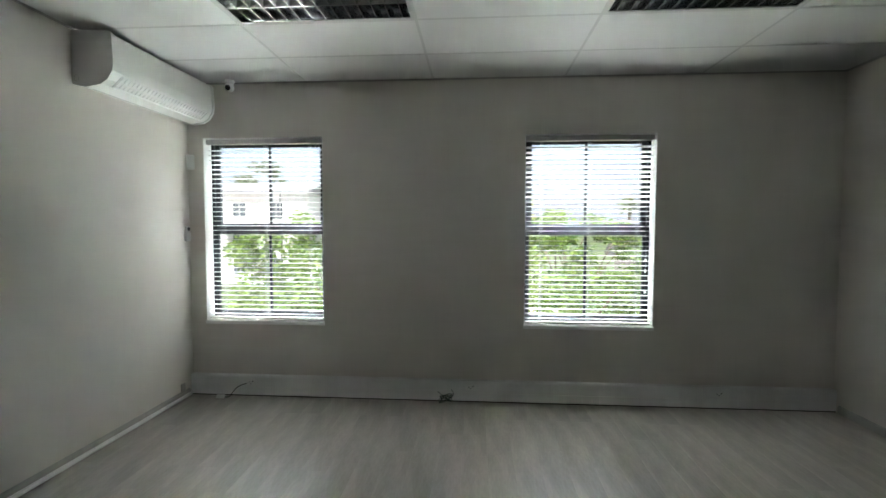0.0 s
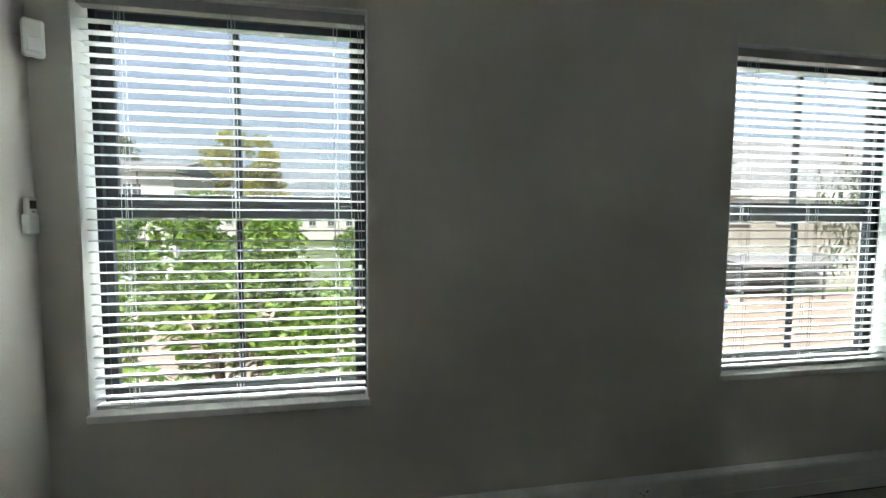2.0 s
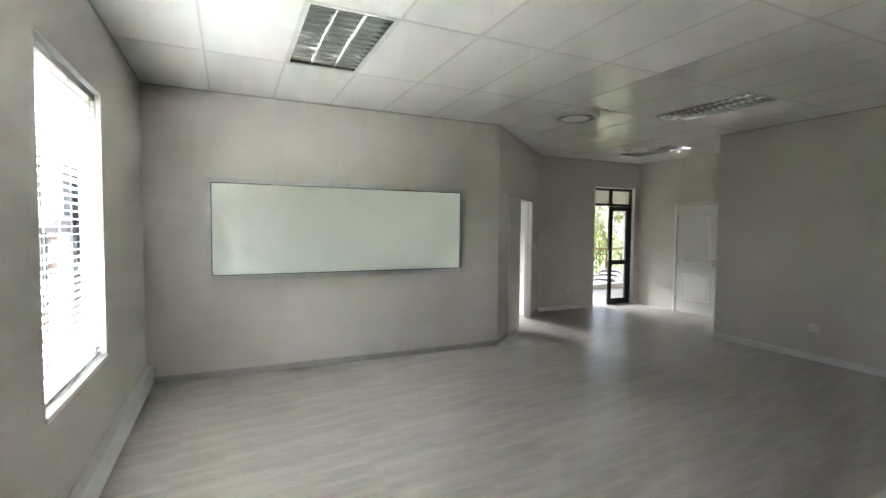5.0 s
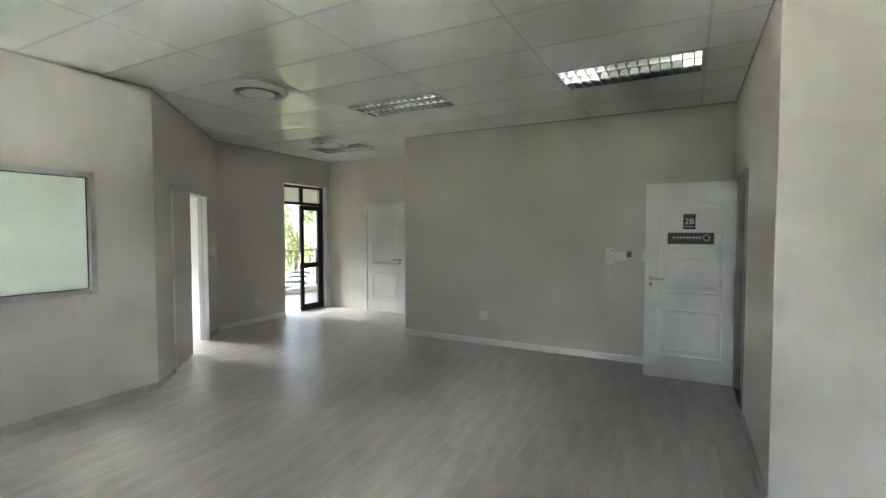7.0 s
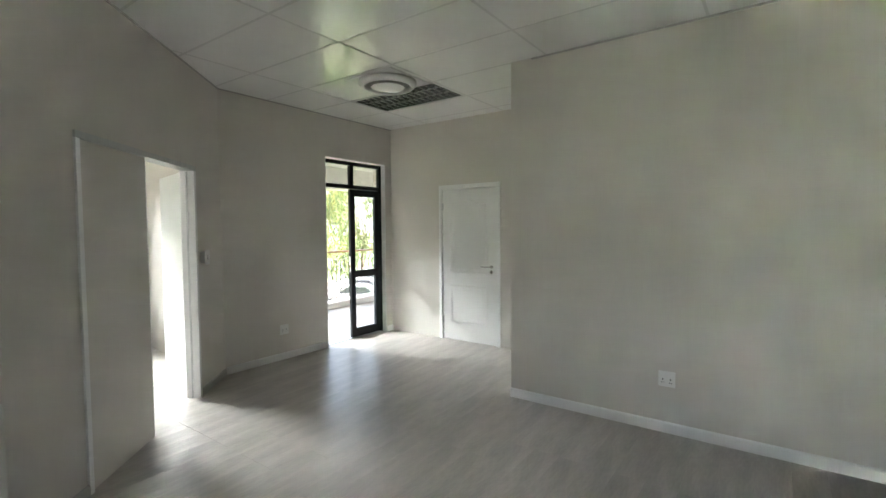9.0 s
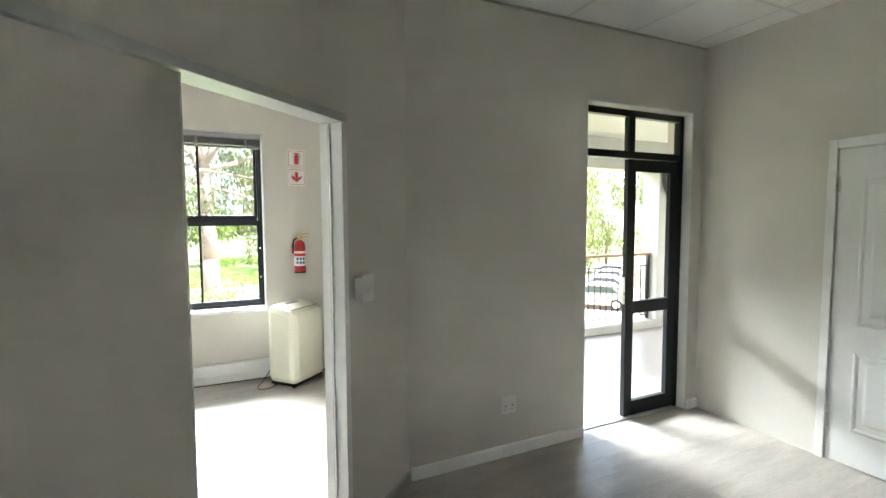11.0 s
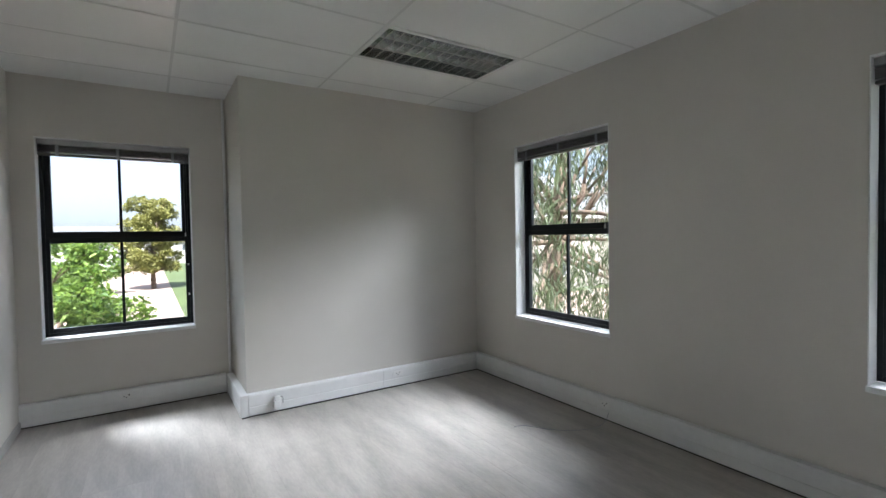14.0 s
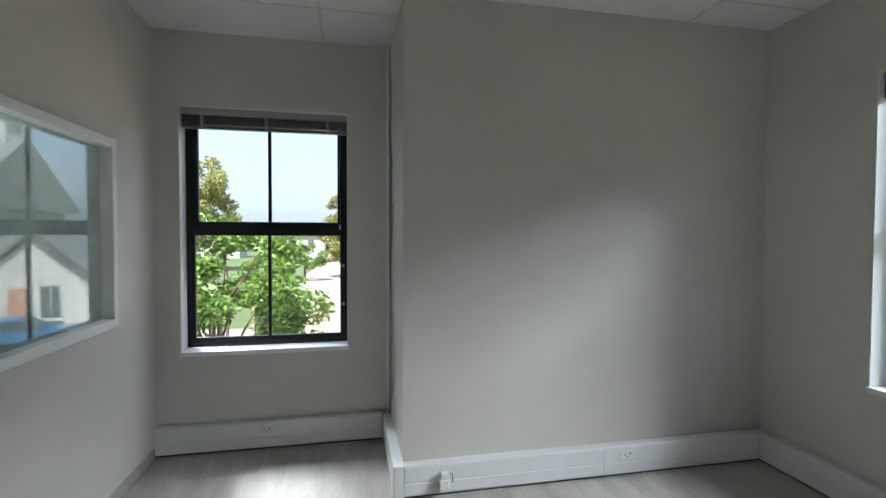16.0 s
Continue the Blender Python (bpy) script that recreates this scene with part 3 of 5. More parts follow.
def hinge(parent, x, y, z, dx, dy):
    bm = cyl(B(), (x, y, z - 0.05), (x, y, z + 0.05), 0.007, n=10)
    box(bm, min(x, x + dx), max(x, x + dx) + 0.001, min(y, y + dy), max(y, y + dy) + 0.001, z - 0.048, z + 0.048)
    part("hinge", bm, ALU, parent)


# entrance door, standing open against the south wall
door = thing("door_1", "white moulded panel door standing open with a nameplate", "door", pose(-1.575, -2.80, 0, 0, 0, 1.5), kind="structure")
leaf = moulded_leaf(door, 0.86, 2.10)
lever(leaf, 0.80, 1.08, 0.0203, 1, -1)
lever(leaf, 0.80, 1.08, -0.0203, -1, -1)
part("latch", box(B(), 0.858, 0.863, -0.010, 0.010, 1.0, 1.12), CHROME, leaf)
for z in (0.25, 1.05, 1.86):
    hinge(leaf, 0.0, 0.024, z, 0.035, 0.002)
plate = part("number_plate", box(B(), 0.385, 0.50, 0.0225, 0.0265, 1.61, 1.77), CHARCOAL, door, "charcoal plate with the number 2B")


def words(text, size, m, mat, parent, name="lettering", spread=1.0):
    cu = bpy.data.curves.new(name, "FONT")
    cu.body, cu.size, cu.extrude, cu.align_x, cu.space_character = text, size, 0.0006, "CENTER", spread
    tmp = bpy.data.objects.new(name, cu)
    me = bpy.data.meshes.new_from_object(tmp)
    me.materials.clear()
    me.materials.append(mat)
    ob = new(name, me)
    ob.parent = parent
    ob.matrix_basis = m
    return ob


def face(x, y, z):
    """Writing on the door's room face, which looks along +y."""
    return pose(x, y, z, 90, 0, 180)


words("2B", 0.085, face(0.4425, 0.0272, 1.665), PLASTIC, plate)
part("bar", box(B(), 0.40, 0.485, 0.0266, 0.0275, 1.635, 1.642), SILVER, plate)
board = part("name_board", box(B(), 0.215, 0.645, 0.0225, 0.026, 1.455, 1.575), CHARCOAL, door, "dark brushed nameplate with a pale emblem")
bm = B()
for i in range(9):
    x = 0.60 - i * 0.030
    box(bm, x - 0.022, x, 0.0262, 0.027, 1.52, 1.527), box(bm, x - 0.022, x - 0.017, 0.0262, 0.027, 1.505, 1.542)
part("lettering_bars", bm, SILVER, board)
bm = B()
for i in range(20):
    a, b = 2 * math.pi * i / 20, 2 * math.pi * (i + 1) / 20
    cyl(bm, (0.285 + 0.03 * math.cos(a), 0.0266, 1.523 + 0.03 * math.sin(a)), (0.285 + 0.03 * math.cos(b), 0.0266, 1.523 + 0.03 * math.sin(b)), 0.003, n=5)
part("emblem", bm, SILVER, board)
sheet = part("paper_sign", box(B(), 0.215, 0.645, 0.0225, 0.0235, 1.165, 1.45), PLASTIC, door, "white paper sign with handwriting")
bm = B()
pts = [(0.56 - 0.0065 * i, 0.0242, 1.30 + 0.026 * math.sin(i * 1.05) * math.cos(i * 0.31)) for i in range(44)]
tube(bm, pts, 0.0016, 5)
part("handwriting", bm, CHARCOAL, sheet)
fr = thing("door_frame", "grey steel entrance door frame", "door frame", kind="structure")
for name, args in (("jamb", (-1.715, -1.548, -2.752, -2.705, 0, 2.075)), ("jamb", (-1.715, -1.548, -1.945, -1.898, 0, 2.075)), ("head", (-1.715, -1.548, -2.752, -1.898, 2.076, 2.124)), ("threshold", (-1.70, -1.56, -2.705, -1.945, 0.001, 0.012))):
    part(name, box(B(), *args, 0.004), SKIRT if name != "threshold" else DARK, fr)

# white door of the nook, closed
door = thing("door_2", "closed white moulded panel door with chrome lever", "door", pose(4.50, -4.70, 0, 0, 0, 180), kind="structure")
leaf = moulded_leaf(door, 0.845, 2.055)
lever(leaf, 0.775, 1.03, -0.0203, -1, -1)
for z in (0.27, 1.83):
    hinge(leaf, -0.004, -0.024, z, 0.02, 0.002)
for name, args in (("jamb", (-0.055, -0.004, -0.035, 0.09, 0, 2.12)), ("jamb", (0.85, 0.905, -0.035, 0.09, 0, 2.12)), ("head", (-0.004, 0.85, -0.034, 0.09, 2.062, 2.12))):
    part(name, box(B(), *args, 0.004), WHITE, door)
# closes the opening behind the leaf, in the darkened lobby colour
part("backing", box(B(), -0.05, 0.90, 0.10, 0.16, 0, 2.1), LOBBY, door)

# double door into the office: narrow leaf closed, wide leaf swung far open
U = (DIAG1 - DIAG0).normalized()
DM = Matrix.Translation(DIAG0) @ Matrix.Rotation(math.atan2(U.y, U.x), 4, "Z")
door = thing("door_3", "flush double door with one leaf standing open", "door", DM, kind="structure")
for name, args in (("jamb", (0.552, 0.592, -0.012, 0.112, 0, 2.07)), ("jamb", (2.115, 2.155, -0.012, 0.112, 0, 2.07)), ("head", (0.552, 2.155, -0.012, 0.112, 2.071, 2.112))):
    part(name, box(B(), *args, 0.003), FRAME if name == "head" else WHITE, door)
part("strip", box(B(), 2.105, 2.114, 0.05, 0.062, 0, 2.06), ALU, door)
leaf = part("closed_leaf", box(B(), 0.595, 1.306, 0.0, 0.04, 0.008, 2.066, 0.002), WALL, door, "greige flush leaf")
part("edge_strip", box(B(), 1.307, 1.313, -0.001, 0.041, 0.008, 2.066), WHITE, leaf)
LM = pose(5.125, -1.575, 0, 0, 0, -10.5)
open_leaf = part("open_leaf", box(B(), 0.0, 0.80, 0.012, 0.052, 0.008, 2.066, 0.002), WHITE, door, "white flush leaf swung open")
open_leaf.matrix_basis = DM.inverted() @ LM
for z in (0.23, 1.96):
    bm = cyl(B(), (-0.010, 0.055, z - 0.05), (-0.010, 0.055, z + 0.05), 0.008, n=12)
    box(bm, -0.005, -0.002, 0.014, 0.055, z - 0.045, z + 0.045), box(bm, -0.040, -0.012, 0.058, 0.060, z - 0.04, z + 0.04)
    h = part("hinge", bm, FRAME, open_leaf, "steel butt hinge")
    for dz in (-0.03, 0.0, 0.03):
        part("screw", cyl(B(), (-0.0052, 0.028, z + dz), (-0.0065, 0.028, z + dz), 0.004, n=8), CHARCOAL, h)
part("latch", box(B(), 0.801, 0.804, 0.022, 0.042, 0.95, 1.1), CHROME, open_leaf)

# balcony door: black frame, two fanlights, one glazed leaf; the other half stands open
ob = thing("door_4", "black framed glass balcony door with one half open", "door", pose(5.53, -3.44, 0, 0, 0, -90), kind="structure")
W, H = 1.11, 2.455
bm = B()
box(bm, 0.0, 0.045, 0, 0.06, 0, H, 0.003), box(bm, W - 0.045, W, 0, 0.06, 0, H, 0.003)
box(bm, 0.045, W - 0.045, 0.001, 0.06, H - 0.05, H, 0.003), box(bm, 0.045, W - 0.045, 0.001, 0.06, 2.085, 2.14, 0.003)
part("door_frame", bm, BLACK, ob)
part("mullion", box(B(), 0.50, 0.56, 0.002, 0.058, 2.14, H - 0.05, 0.003), BLACK, ob)
for a, b in ((0.045, 0.50), (0.56, W - 0.045)):
    p = part("fanlight", box(B(), a, b, 0.028, 0.033, 2.14, H - 0.05), GLASS, ob)
    p.visible_shadow = False
bm = B()
a, b = 0.50, W - 0.048
box(bm, a, a + 0.085, 0.008, 0.052, 0.01, 2.08, 0.004), box(bm, b - 0.085, b, 0.008, 0.052, 0.01, 2.08, 0.004)
for z0, z1 in ((0.01, 0.13), (0.85, 0.95), (1.985, 2.08)):
    box(bm, a + 0.085, b - 0.085, 0.009, 0.051, z0, z1, 0.003)
leaf = part("door_leaf", bm, BLACK, ob)
for z0, z1 in ((0.13, 0.85), (0.95, 1.985)):
    p = part("pane", box(B(), a + 0.085, b - 0.085, 0.027, 0.033, z0, z1), GLASS, leaf)
    p.visible_shadow = False
part("lock_plate", box(B(), a - 0.003, a, 0.018, 0.042, 0.93, 1.15, 0.001), CHROME, leaf, "chrome lock plate")
part("bolt", box(B(), a - 0.006, a - 0.003, 0.022, 0.038, 1.0, 1.03), BRASS, leaf)
part("threshold", box(B(), 0.046, W - 0.046, -0.02, 0.07, -0.003, 0.008, 0.002), ALU, ob)
bm = B()
box(bm, 5.452, 5.53, -3.446, -3.441, 0.0, 2.469), box(bm, 5.452, 5.53, -4.549, -4.544, 0.0, 2.469), box(bm, 5.452, 5.53, -4.544, -3.446, 2.462, 2.469)
solid("door_reveal", bm, WHITE, "white painted balcony door reveal", "reveal", "structure")


# ---- skirtings and trunking ----
def skirting(p0, p1, h, t, mat, label, m=None):
    d = Vector((*p1, 0)) - Vector((*p0, 0))
    k = Matrix.Translation((*p0, 0)) @ Matrix.Rotation(math.atan2(d.y, d.x), 4, "Z")
    bm = prism(B(), [(0.0, 0.0), (-t, 0.0), (-t, h - 0.012), (-t * 0.6, h - 0.003), (0.0, h)], "x", 0, d.length, k)
    return solid("baseboard", bm, mat, label, "baseboard", "structure")


white_sk, grey_sk = "white painted timber skirting", "grey painted narrow skirting"
skirting((2.49 + 0.2, -3.24), (-1.545, -3.24), 0.08, 0.016, WHITE, white_sk)
skirting((5.45, -2.07), (5.45, -3.43), 0.08, 0.016, WHITE, white_sk)
skirting((5.45, -4.56), (5.45, -4.68), 0.08, 0.016, WHITE, white_sk)
skirting((3.57, 4.03), (3.57, 0.0), 0.07, 0.014, SKIRT, grey_sk)
for a, b in ((0.0, 0.55), (2.157, 2.77)):
    skirting((DIAG0 + U * a)[:2], (DIAG0 + U * b)[:2], 0.07, 0.014, SKIRT, grey_sk)
skirting((-1.56, -1.895), (-1.56, -0.47), 0.07, 0.014, SKIRT, grey_sk)
skirting((-2.4, -0.47), (-2.4, 4.03), 0.07, 0.014, SKIRT, grey_sk)
skirting((3.67, 0.1), (3.67, 4.03), 0.07, 0.014, SKIRT, grey_sk)


def trunking(p0, p1, h=0.2, t=0.065, label="white dado trunking along the wall", seams=()):
    """Boxy cable trunking in lengths, each with a lid proud of its base; body to the right of the run."""
    d = Vector((*p1, 0)) - Vector((*p0, 0))
    k = Matrix.Translation((*p0, 0)) @ Matrix.Rotation(math.atan2(d.y, d.x), 4, "Z")
    ob = thing("cable_trunking", label, "cable trunking", k)
    L = d.length
    part("base", box(B(), 0, L, -t + 0.006, -0.001, 0.012, h, 0.002), TRUNK, ob)
    cuts = [0.004, *seams, L - 0.004]
    for a, b in zip(cuts, cuts[1:]):
        bm = B()
        prism(bm, [(-t + 0.006, 0.016), (-t, 0.022), (-t, 0.088), (-t + 0.003, 0.092), (-t, 0.096), (-t, h - 0.012), (-t + 0.004, h - 0.004), (-t + 0.006, h - 0.004)], "x", a, b - 0.003)
        part("cover", bm, TRUNK, ob)
    # dark strip stands in for the shade under the trunking
    part("shadow_gap", box(B(), 0, L, -t + 0.012, -0.002, 0.001, 0.012), DARK, ob)
    return ob


trunking((-2.385, 4.1), (3.555, 4.1), seams=(1.2, 2.94, 4.6))
trunking((3.67, 4.1), (BX - 0.065, 4.1), seams=(1.1,))
trunking((BX, 4.035), (BX, BY - 0.065), label="white trunking on the side of the boxed-out corner", h=0.202)
trunking((BX, BY), (7.814, BY), seams=(1.3,))
trunking((7.88, BY), (7.88, -2.08), seams=(1.9, 4.2))


def socket(name, label, m, switch=True):
    """British-style faceplate with rockers and pin holes; local y points out of the wall (-y is the room)."""
    ob = thing(name, label, "socket", m)
    part("faceplate", box(B(), -0.058, 0.058, -0.010, 0.0, -0.058, 0.058, 0.004), PLASTIC, ob)
    bm = B()
    for x in (-0.026, 0.026):
        box(bm, x - 0.004, x + 0.004, -0.0107, -0.0101, -0.008, 0.004), box(bm, x - 0.010, x - 0.005, -0.0107, -0.0101, -0.028, -0.023), box(bm, x + 0.005, x + 0.010, -0.0107, -0.0101, -0.028, -0.023)
    part("pin_holes", bm, DARK, ob)
    for x in (-0.026, 0.026):
        part("rocker", box(B(), x - 0.009, x + 0.009, -0.014, -0.0095, 0.022, 0.042, 0.002), PLASTIC, ob)
    return ob


socket("wall_socket", "white double wall socket low on the south wall", pose(1.39, -3.24, 0.405, 0, 0, 180))
socket("wall_socket", "white double wall socket beside the balcony door", pose(5.45, -2.78, 0.355, 0, 0, -90))


def trunk_socket(m):
    ob = thing("trunking_socket", "small round-pin socket insert in the trunking", "socket", m, group="trunking sockets")
    part("insert", box(B(), -0.055, 0.055, -0.006, 0.0, -0.027, 0.027, 0.002), PLASTIC, ob)
    bm = B()
    for x, z in ((-0.018, 0.002), (0.0, -0.012), (0.018, 0.008), (0.022, 0.012)):
        cyl(bm, (x, -0.0062, z), (x, -0.0068, z), 0.0048, n=8)
    part("pin_holes", bm, DARK, ob)


for x, z in ((-1.78, 0.14), (0.33, 0.145), (2.55, 0.14)):
    trunk_socket(pose(x, 4.035, z))
trunk_socket(pose(4.42, 4.035, 0.14)), trunk_socket(pose(6.79, BY - 0.065, 0.14))
for y in (1.40, -0.55):
    trunk_socket(pose(7.815, y, 0.14, 0, 0, -90))


def adaptor(m):
    ob = thing("plug_adaptor", "white plug adaptor standing in a trunking socket", "plug", m)
    part("body", box(B(), -0.03, 0.03, -0.045, 0.0, -0.03, 0.03, 0.006), PLASTIC, ob)
    part("plug", box(B(), -0.02, 0.03, -0.038, -0.002, 0.03, 0.07, 0.006), PLASTIC, ob)
    part("lead", tube(B(), [(0.03, -0.02, 0.06), (0.05, -0.02, 0.055), (0.055, -0.02, 0.03), (0.053, -0.02, 0.0)], 0.003), DARK, ob)


adaptor(pose(5.565, BY - 0.066, 0.085))


def loose_cable(name, label, pts, r, mat, plug=None):
    cu = bpy.data.curves.new(name, "CURVE")
    cu.dimensions, cu.bevel_depth, cu.bevel_resolution, cu.resolution_u = "3D", r, 1, 4
    sp = cu.splines.new("NURBS")
    sp.points.add(len(pts) - 1)
    for p, q in zip(sp.points, pts):
        p.co = (*q, 1)
    sp.use_endpoint_u, sp.order_u = True, 3
    tmp = bpy.data.objects.new(name, cu)
    me = bpy.data.meshes.new_from_object(tmp)
    me.materials.clear(), me.materials.append(mat)
    ob = tagged(new(name, me), label, "cable")
    if plug:
        part("plug", box(B(), plug[0] - 0.04, plug[0] + 0.04, plug[1] - 0.02, plug[1] + 0.02, 0.002, 0.032, 0.008), PLASTIC, ob)
    return ob


rng = random.Random(5)
coil = [(0.02, 4.03, 0.10), (0.06, 4.02, 0.07)]
for i in range(46):
    a = i * 0.83
    coil.append((0.10 + 0.055 * math.cos(a) + rng.uniform(-0.02, 0.02), 3.96 + 0.05 * math.sin(a * 1.1) + rng.uniform(-0.02, 0.02), 0.006 + 0.075 * abs(math.sin(i * 0.37)) + rng.uniform(0, 0.02)))
coil += [(0.17, 4.01, 0.10), (0.15, 4.03, 0.12)]
loose_cable("cable_bundle", "tangled dark green cable bundle at the trunking", coil, 0.003, GREENCORD)
loose_cable("power_lead", "dark lead with a white plug on the floor", [(-1.82, 4.03, 0.13), (-1.90, 4.00, 0.11), (-1.94, 3.98, 0.05), (-1.97, 3.97, 0.006), (-2.02, 3.97, 0.012)], 0.004, DARK, (-2.05, 3.97))
loose_cable("loose_wire", "thin loose wire lying on the floor", [(7.76, 1.32, 0.1), (7.70, 1.30, 0.03), (7.55, 1.34, 0.004), (7.30, 1.50, 0.004), (7.18, 1.75, 0.004), (7.10, 1.72, 0.004)], 0.0025, CORD)
loose_cable("loose_wire", "thin loose wire lying on the floor", [(7.4, -0.80, 0.004), (7.25, -0.72, 0.004), (7.0, -0.62, 0.004), (6.92, -0.66, 0.004)], 0.0025, CORD)
loose_cable("floor_pipe", "white pipe clipped along the foot of the wall", [(-2.36, 4.0, 0.03), (-2.36, 3.4, 0.028), (-2.358, 2.6, 0.03), (-2.36, 1.6, 0.03), (-2.36, -0.44, 0.03)], 0.016, WHITE)
loose_cable("wall_conduit", "thin pale conduit running up the recess corner", [(BX - 0.025, 4.08, 0.19), (BX - 0.025, 4.08, 1.0), (BX - 0.025, 4.08, 2.0), (BX - 0.025, 4.08, 2.9), (BX - 0.025, 4.08, 3.0)], 0.012, WHITE)

# ---- wall fittings of the main room ----
ob = thing("air_conditioner", "white ceiling-hung air conditioner with a curved outlet", "air conditioner")
y0, y1 = 2.83, 4.06
outline = [(-2.398, 2.62), (-2.30, 2.60), (-2.20, 2.615), (-2.15, 2.645), (-2.115, 2.70), (-2.108, 2.76), (-2.118, 2.94), (-2.135, 2.958), (-2.398, 2.968)]
part("body", prism(B(), outline, "y", y0 + 0.03, y1 - 0.03), PLASTIC, ob)
wide = [(-2.398, 2.612), (-2.30, 2.592), (-2.195, 2.608), (-2.143, 2.64), (-2.105, 2.70), (-2.098, 2.765), (-2.108, 2.945), (-2.13, 2.966), (-2.398, 2.976)]
for a, b in ((y0, y0 + 0.03), (y1 - 0.03, y1)):
    part("end_cap", prism(B(), wide, "y", a, b), PLASTIC, ob)
bm = B()
mo = Matrix.Translation((-2.15, 0, 2.655)) @ Matrix.Rotation(radians(-42), 4, "Y")
for z in (-0.052, 0.052):
    box(bm, z - 0.004, z + 0.004, y0 + 0.09, y1 - 0.12, -0.016, -0.010, m=mo)
box(bm, -0.048, 0.048, y0 + 0.086, y0 + 0.09, -0.016, -0.010, m=mo), box(bm, -0.048, 0.048, y1 - 0.12, y1 - 0.116, -0.016, -0.010, m=mo)
part("outlet_frame", bm, WHITE, ob)
vane = mesh_of("vane", box(B(), -0.046, 0.046, -0.002, 0.002, -0.008, 0.0), WHITE)
for i in range(26):
    y = y0 + 0.11 + i * (y1 - y0 - 0.25) / 25
    shared("vane", vane, ob, mo @ Matrix.Translation((0, y, 0)) @ Matrix.Rotation(radians(24), 4, "X"))
part("intake_seam", box(B(), -2.30, -2.296, y0 + 0.06, y1 - 0.08, 2.588, 2.592), SKIRT, ob)
bm = B()
for i in range(12):
    a, b = 2 * math.pi * i / 12, 2 * math.pi * (i + 0.55) / 12
    cyl(bm, (-2.365 + 0.016 * math.cos(a), y0 - 0.0008, 2.65 + 0.022 * math.sin(a)), (-2.365 + 0.016 * math.cos(b), y0 - 0.0008, 2.65 + 0.022 * math.sin(b)), 0.0012, n=5)
part("knockout", bm, SKIRT, ob)

ob = thing("security_camera", "small white dome security camera with dark lens", "security camera", pose(-1.93, 4.03, 2.995))
part("mount", cyl(B(), (0, 0, 0), (0, 0, -0.03), 0.045, 0.035, n=20), PLASTIC, ob)
part("head", ball(B(), (0, -0.01, -0.065), 0.043, n=18), PLASTIC, ob, smooth=True)
part("lens", cyl(B(), (0.004, -0.043, -0.075), (0.006, -0.055, -0.080), 0.024, n=18), DARK, ob)

ob = thing("motion_detector", "white motion detector in the room corner", "detector", pose(-2.355, 4.06, 2.245, 0, 0, 38))
part("case", box(B(), -0.034, 0.034, -0.045, 0.0, -0.07, 0.07, 0.012), PLASTIC, ob)
part("lens", box(B(), -0.024, 0.024, -0.049, -0.042, -0.055, 0.0, 0.006), WHITE, ob)
ob = thing("remote_control", "white remote control in a wall holder", "remote control", pose(-2.398, 4.04, 1.565, 0, 0, 90))
part("holder", box(B(), -0.032, 0.032, -0.028, 0.0, -0.07, 0.01, 0.006), PLASTIC, ob)
r = part("remote", box(B(), -0.026, 0.026, -0.026, -0.004, -0.05, 0.075, 0.008), PLASTIC, ob)
part("display", box(B(), -0.019, 0.019, -0.0268, -0.0258, 0.03, 0.062), CHARCOAL, r)
part("button", box(B(), -0.008, 0.008, -0.0272, -0.0258, 0.014, 0.022, 0.002), SKIRT, r)
# small dark gland beside the trunking on the west wall
ob = thing("cable_outlet", "small grey cable outlet low on the wall", "outlet", pose(-2.4, 3.93, 0.11, 0, 0, 90))
part("plate", box(B(), -0.03, 0.03, -0.012, 0.0, -0.035, 0.035, 0.004), SKIRT, ob)

ob = thing("intercom_handset", "white intercom handset with a coiled cord", "intercom", pose(-0.285, -3.24, 1.285, 0, 0, 180))
part("base", box(B(), -0.05, 0.05, -0.022, 0.0, -0.10, 0.10, 0.008), PLASTIC, ob)
h = part("handset", box(B(), -0.042, 0.004, -0.055, -0.022, -0.098, 0.098, 0.012), PLASTIC, ob)
part("button", box(B(), 0.018, 0.04, -0.026, -0.0215, 0.06, 0.075, 0.002), CHARCOAL, ob)
pts = [(-0.02 + 0.008 * math.cos(i * 1.3) + 0.03 * (i / 60 if i < 30 else 1 - i / 60), -0.03 + 0.008 * math.sin(i * 1.3), -0.10 - 0.14 * math.sin(math.pi * i / 60)) for i in range(61)]
part("coiled_cord", tube(B(), pts, 0.0018, 5), PLASTIC, ob)
ob = thing("access_keypad", "white wall box with a small blue keypad", "keypad", pose(-0.42, -3.24, 1.285, 0, 0, 180))
part("box", box(B(), -0.078, 0.055, -0.018, 0.0, -0.055, 0.055, 0.004), PLASTIC, ob)
k = part("keypad", box(B(), 0.055, 0.11, -0.024, 0.0, -0.008, 0.062, 0.005), BLUE, ob, "blue square keypad")
part("button", box(B(), 0.068, 0.097, -0.027, -0.0235, 0.012, 0.042, 0.003), CHARCOAL, k)
ob = thing("light_switch", "square white light switch by the entrance door", "switch", pose(-0.69, -3.24, 1.29, 0, 0, 180))
part("faceplate", box(B(), -0.05, 0.05, -0.010, 0.0, -0.058, 0.058, 0.004), PLASTIC, ob)
part("rocker", box(B(), -0.014, 0.014, -0.014, -0.009, -0.022, 0.022, 0.003), PLASTIC, ob)
ob = thing("dimmer_switch", "white surface-mounted rotary switch box beside the doorway", "switch", DM @ Matrix.Translation((2.26, 0, 1.285)))
part("box", box(B(), -0.045, 0.045, -0.045, 0.0, -0.05, 0.05, 0.004), PLASTIC, ob)
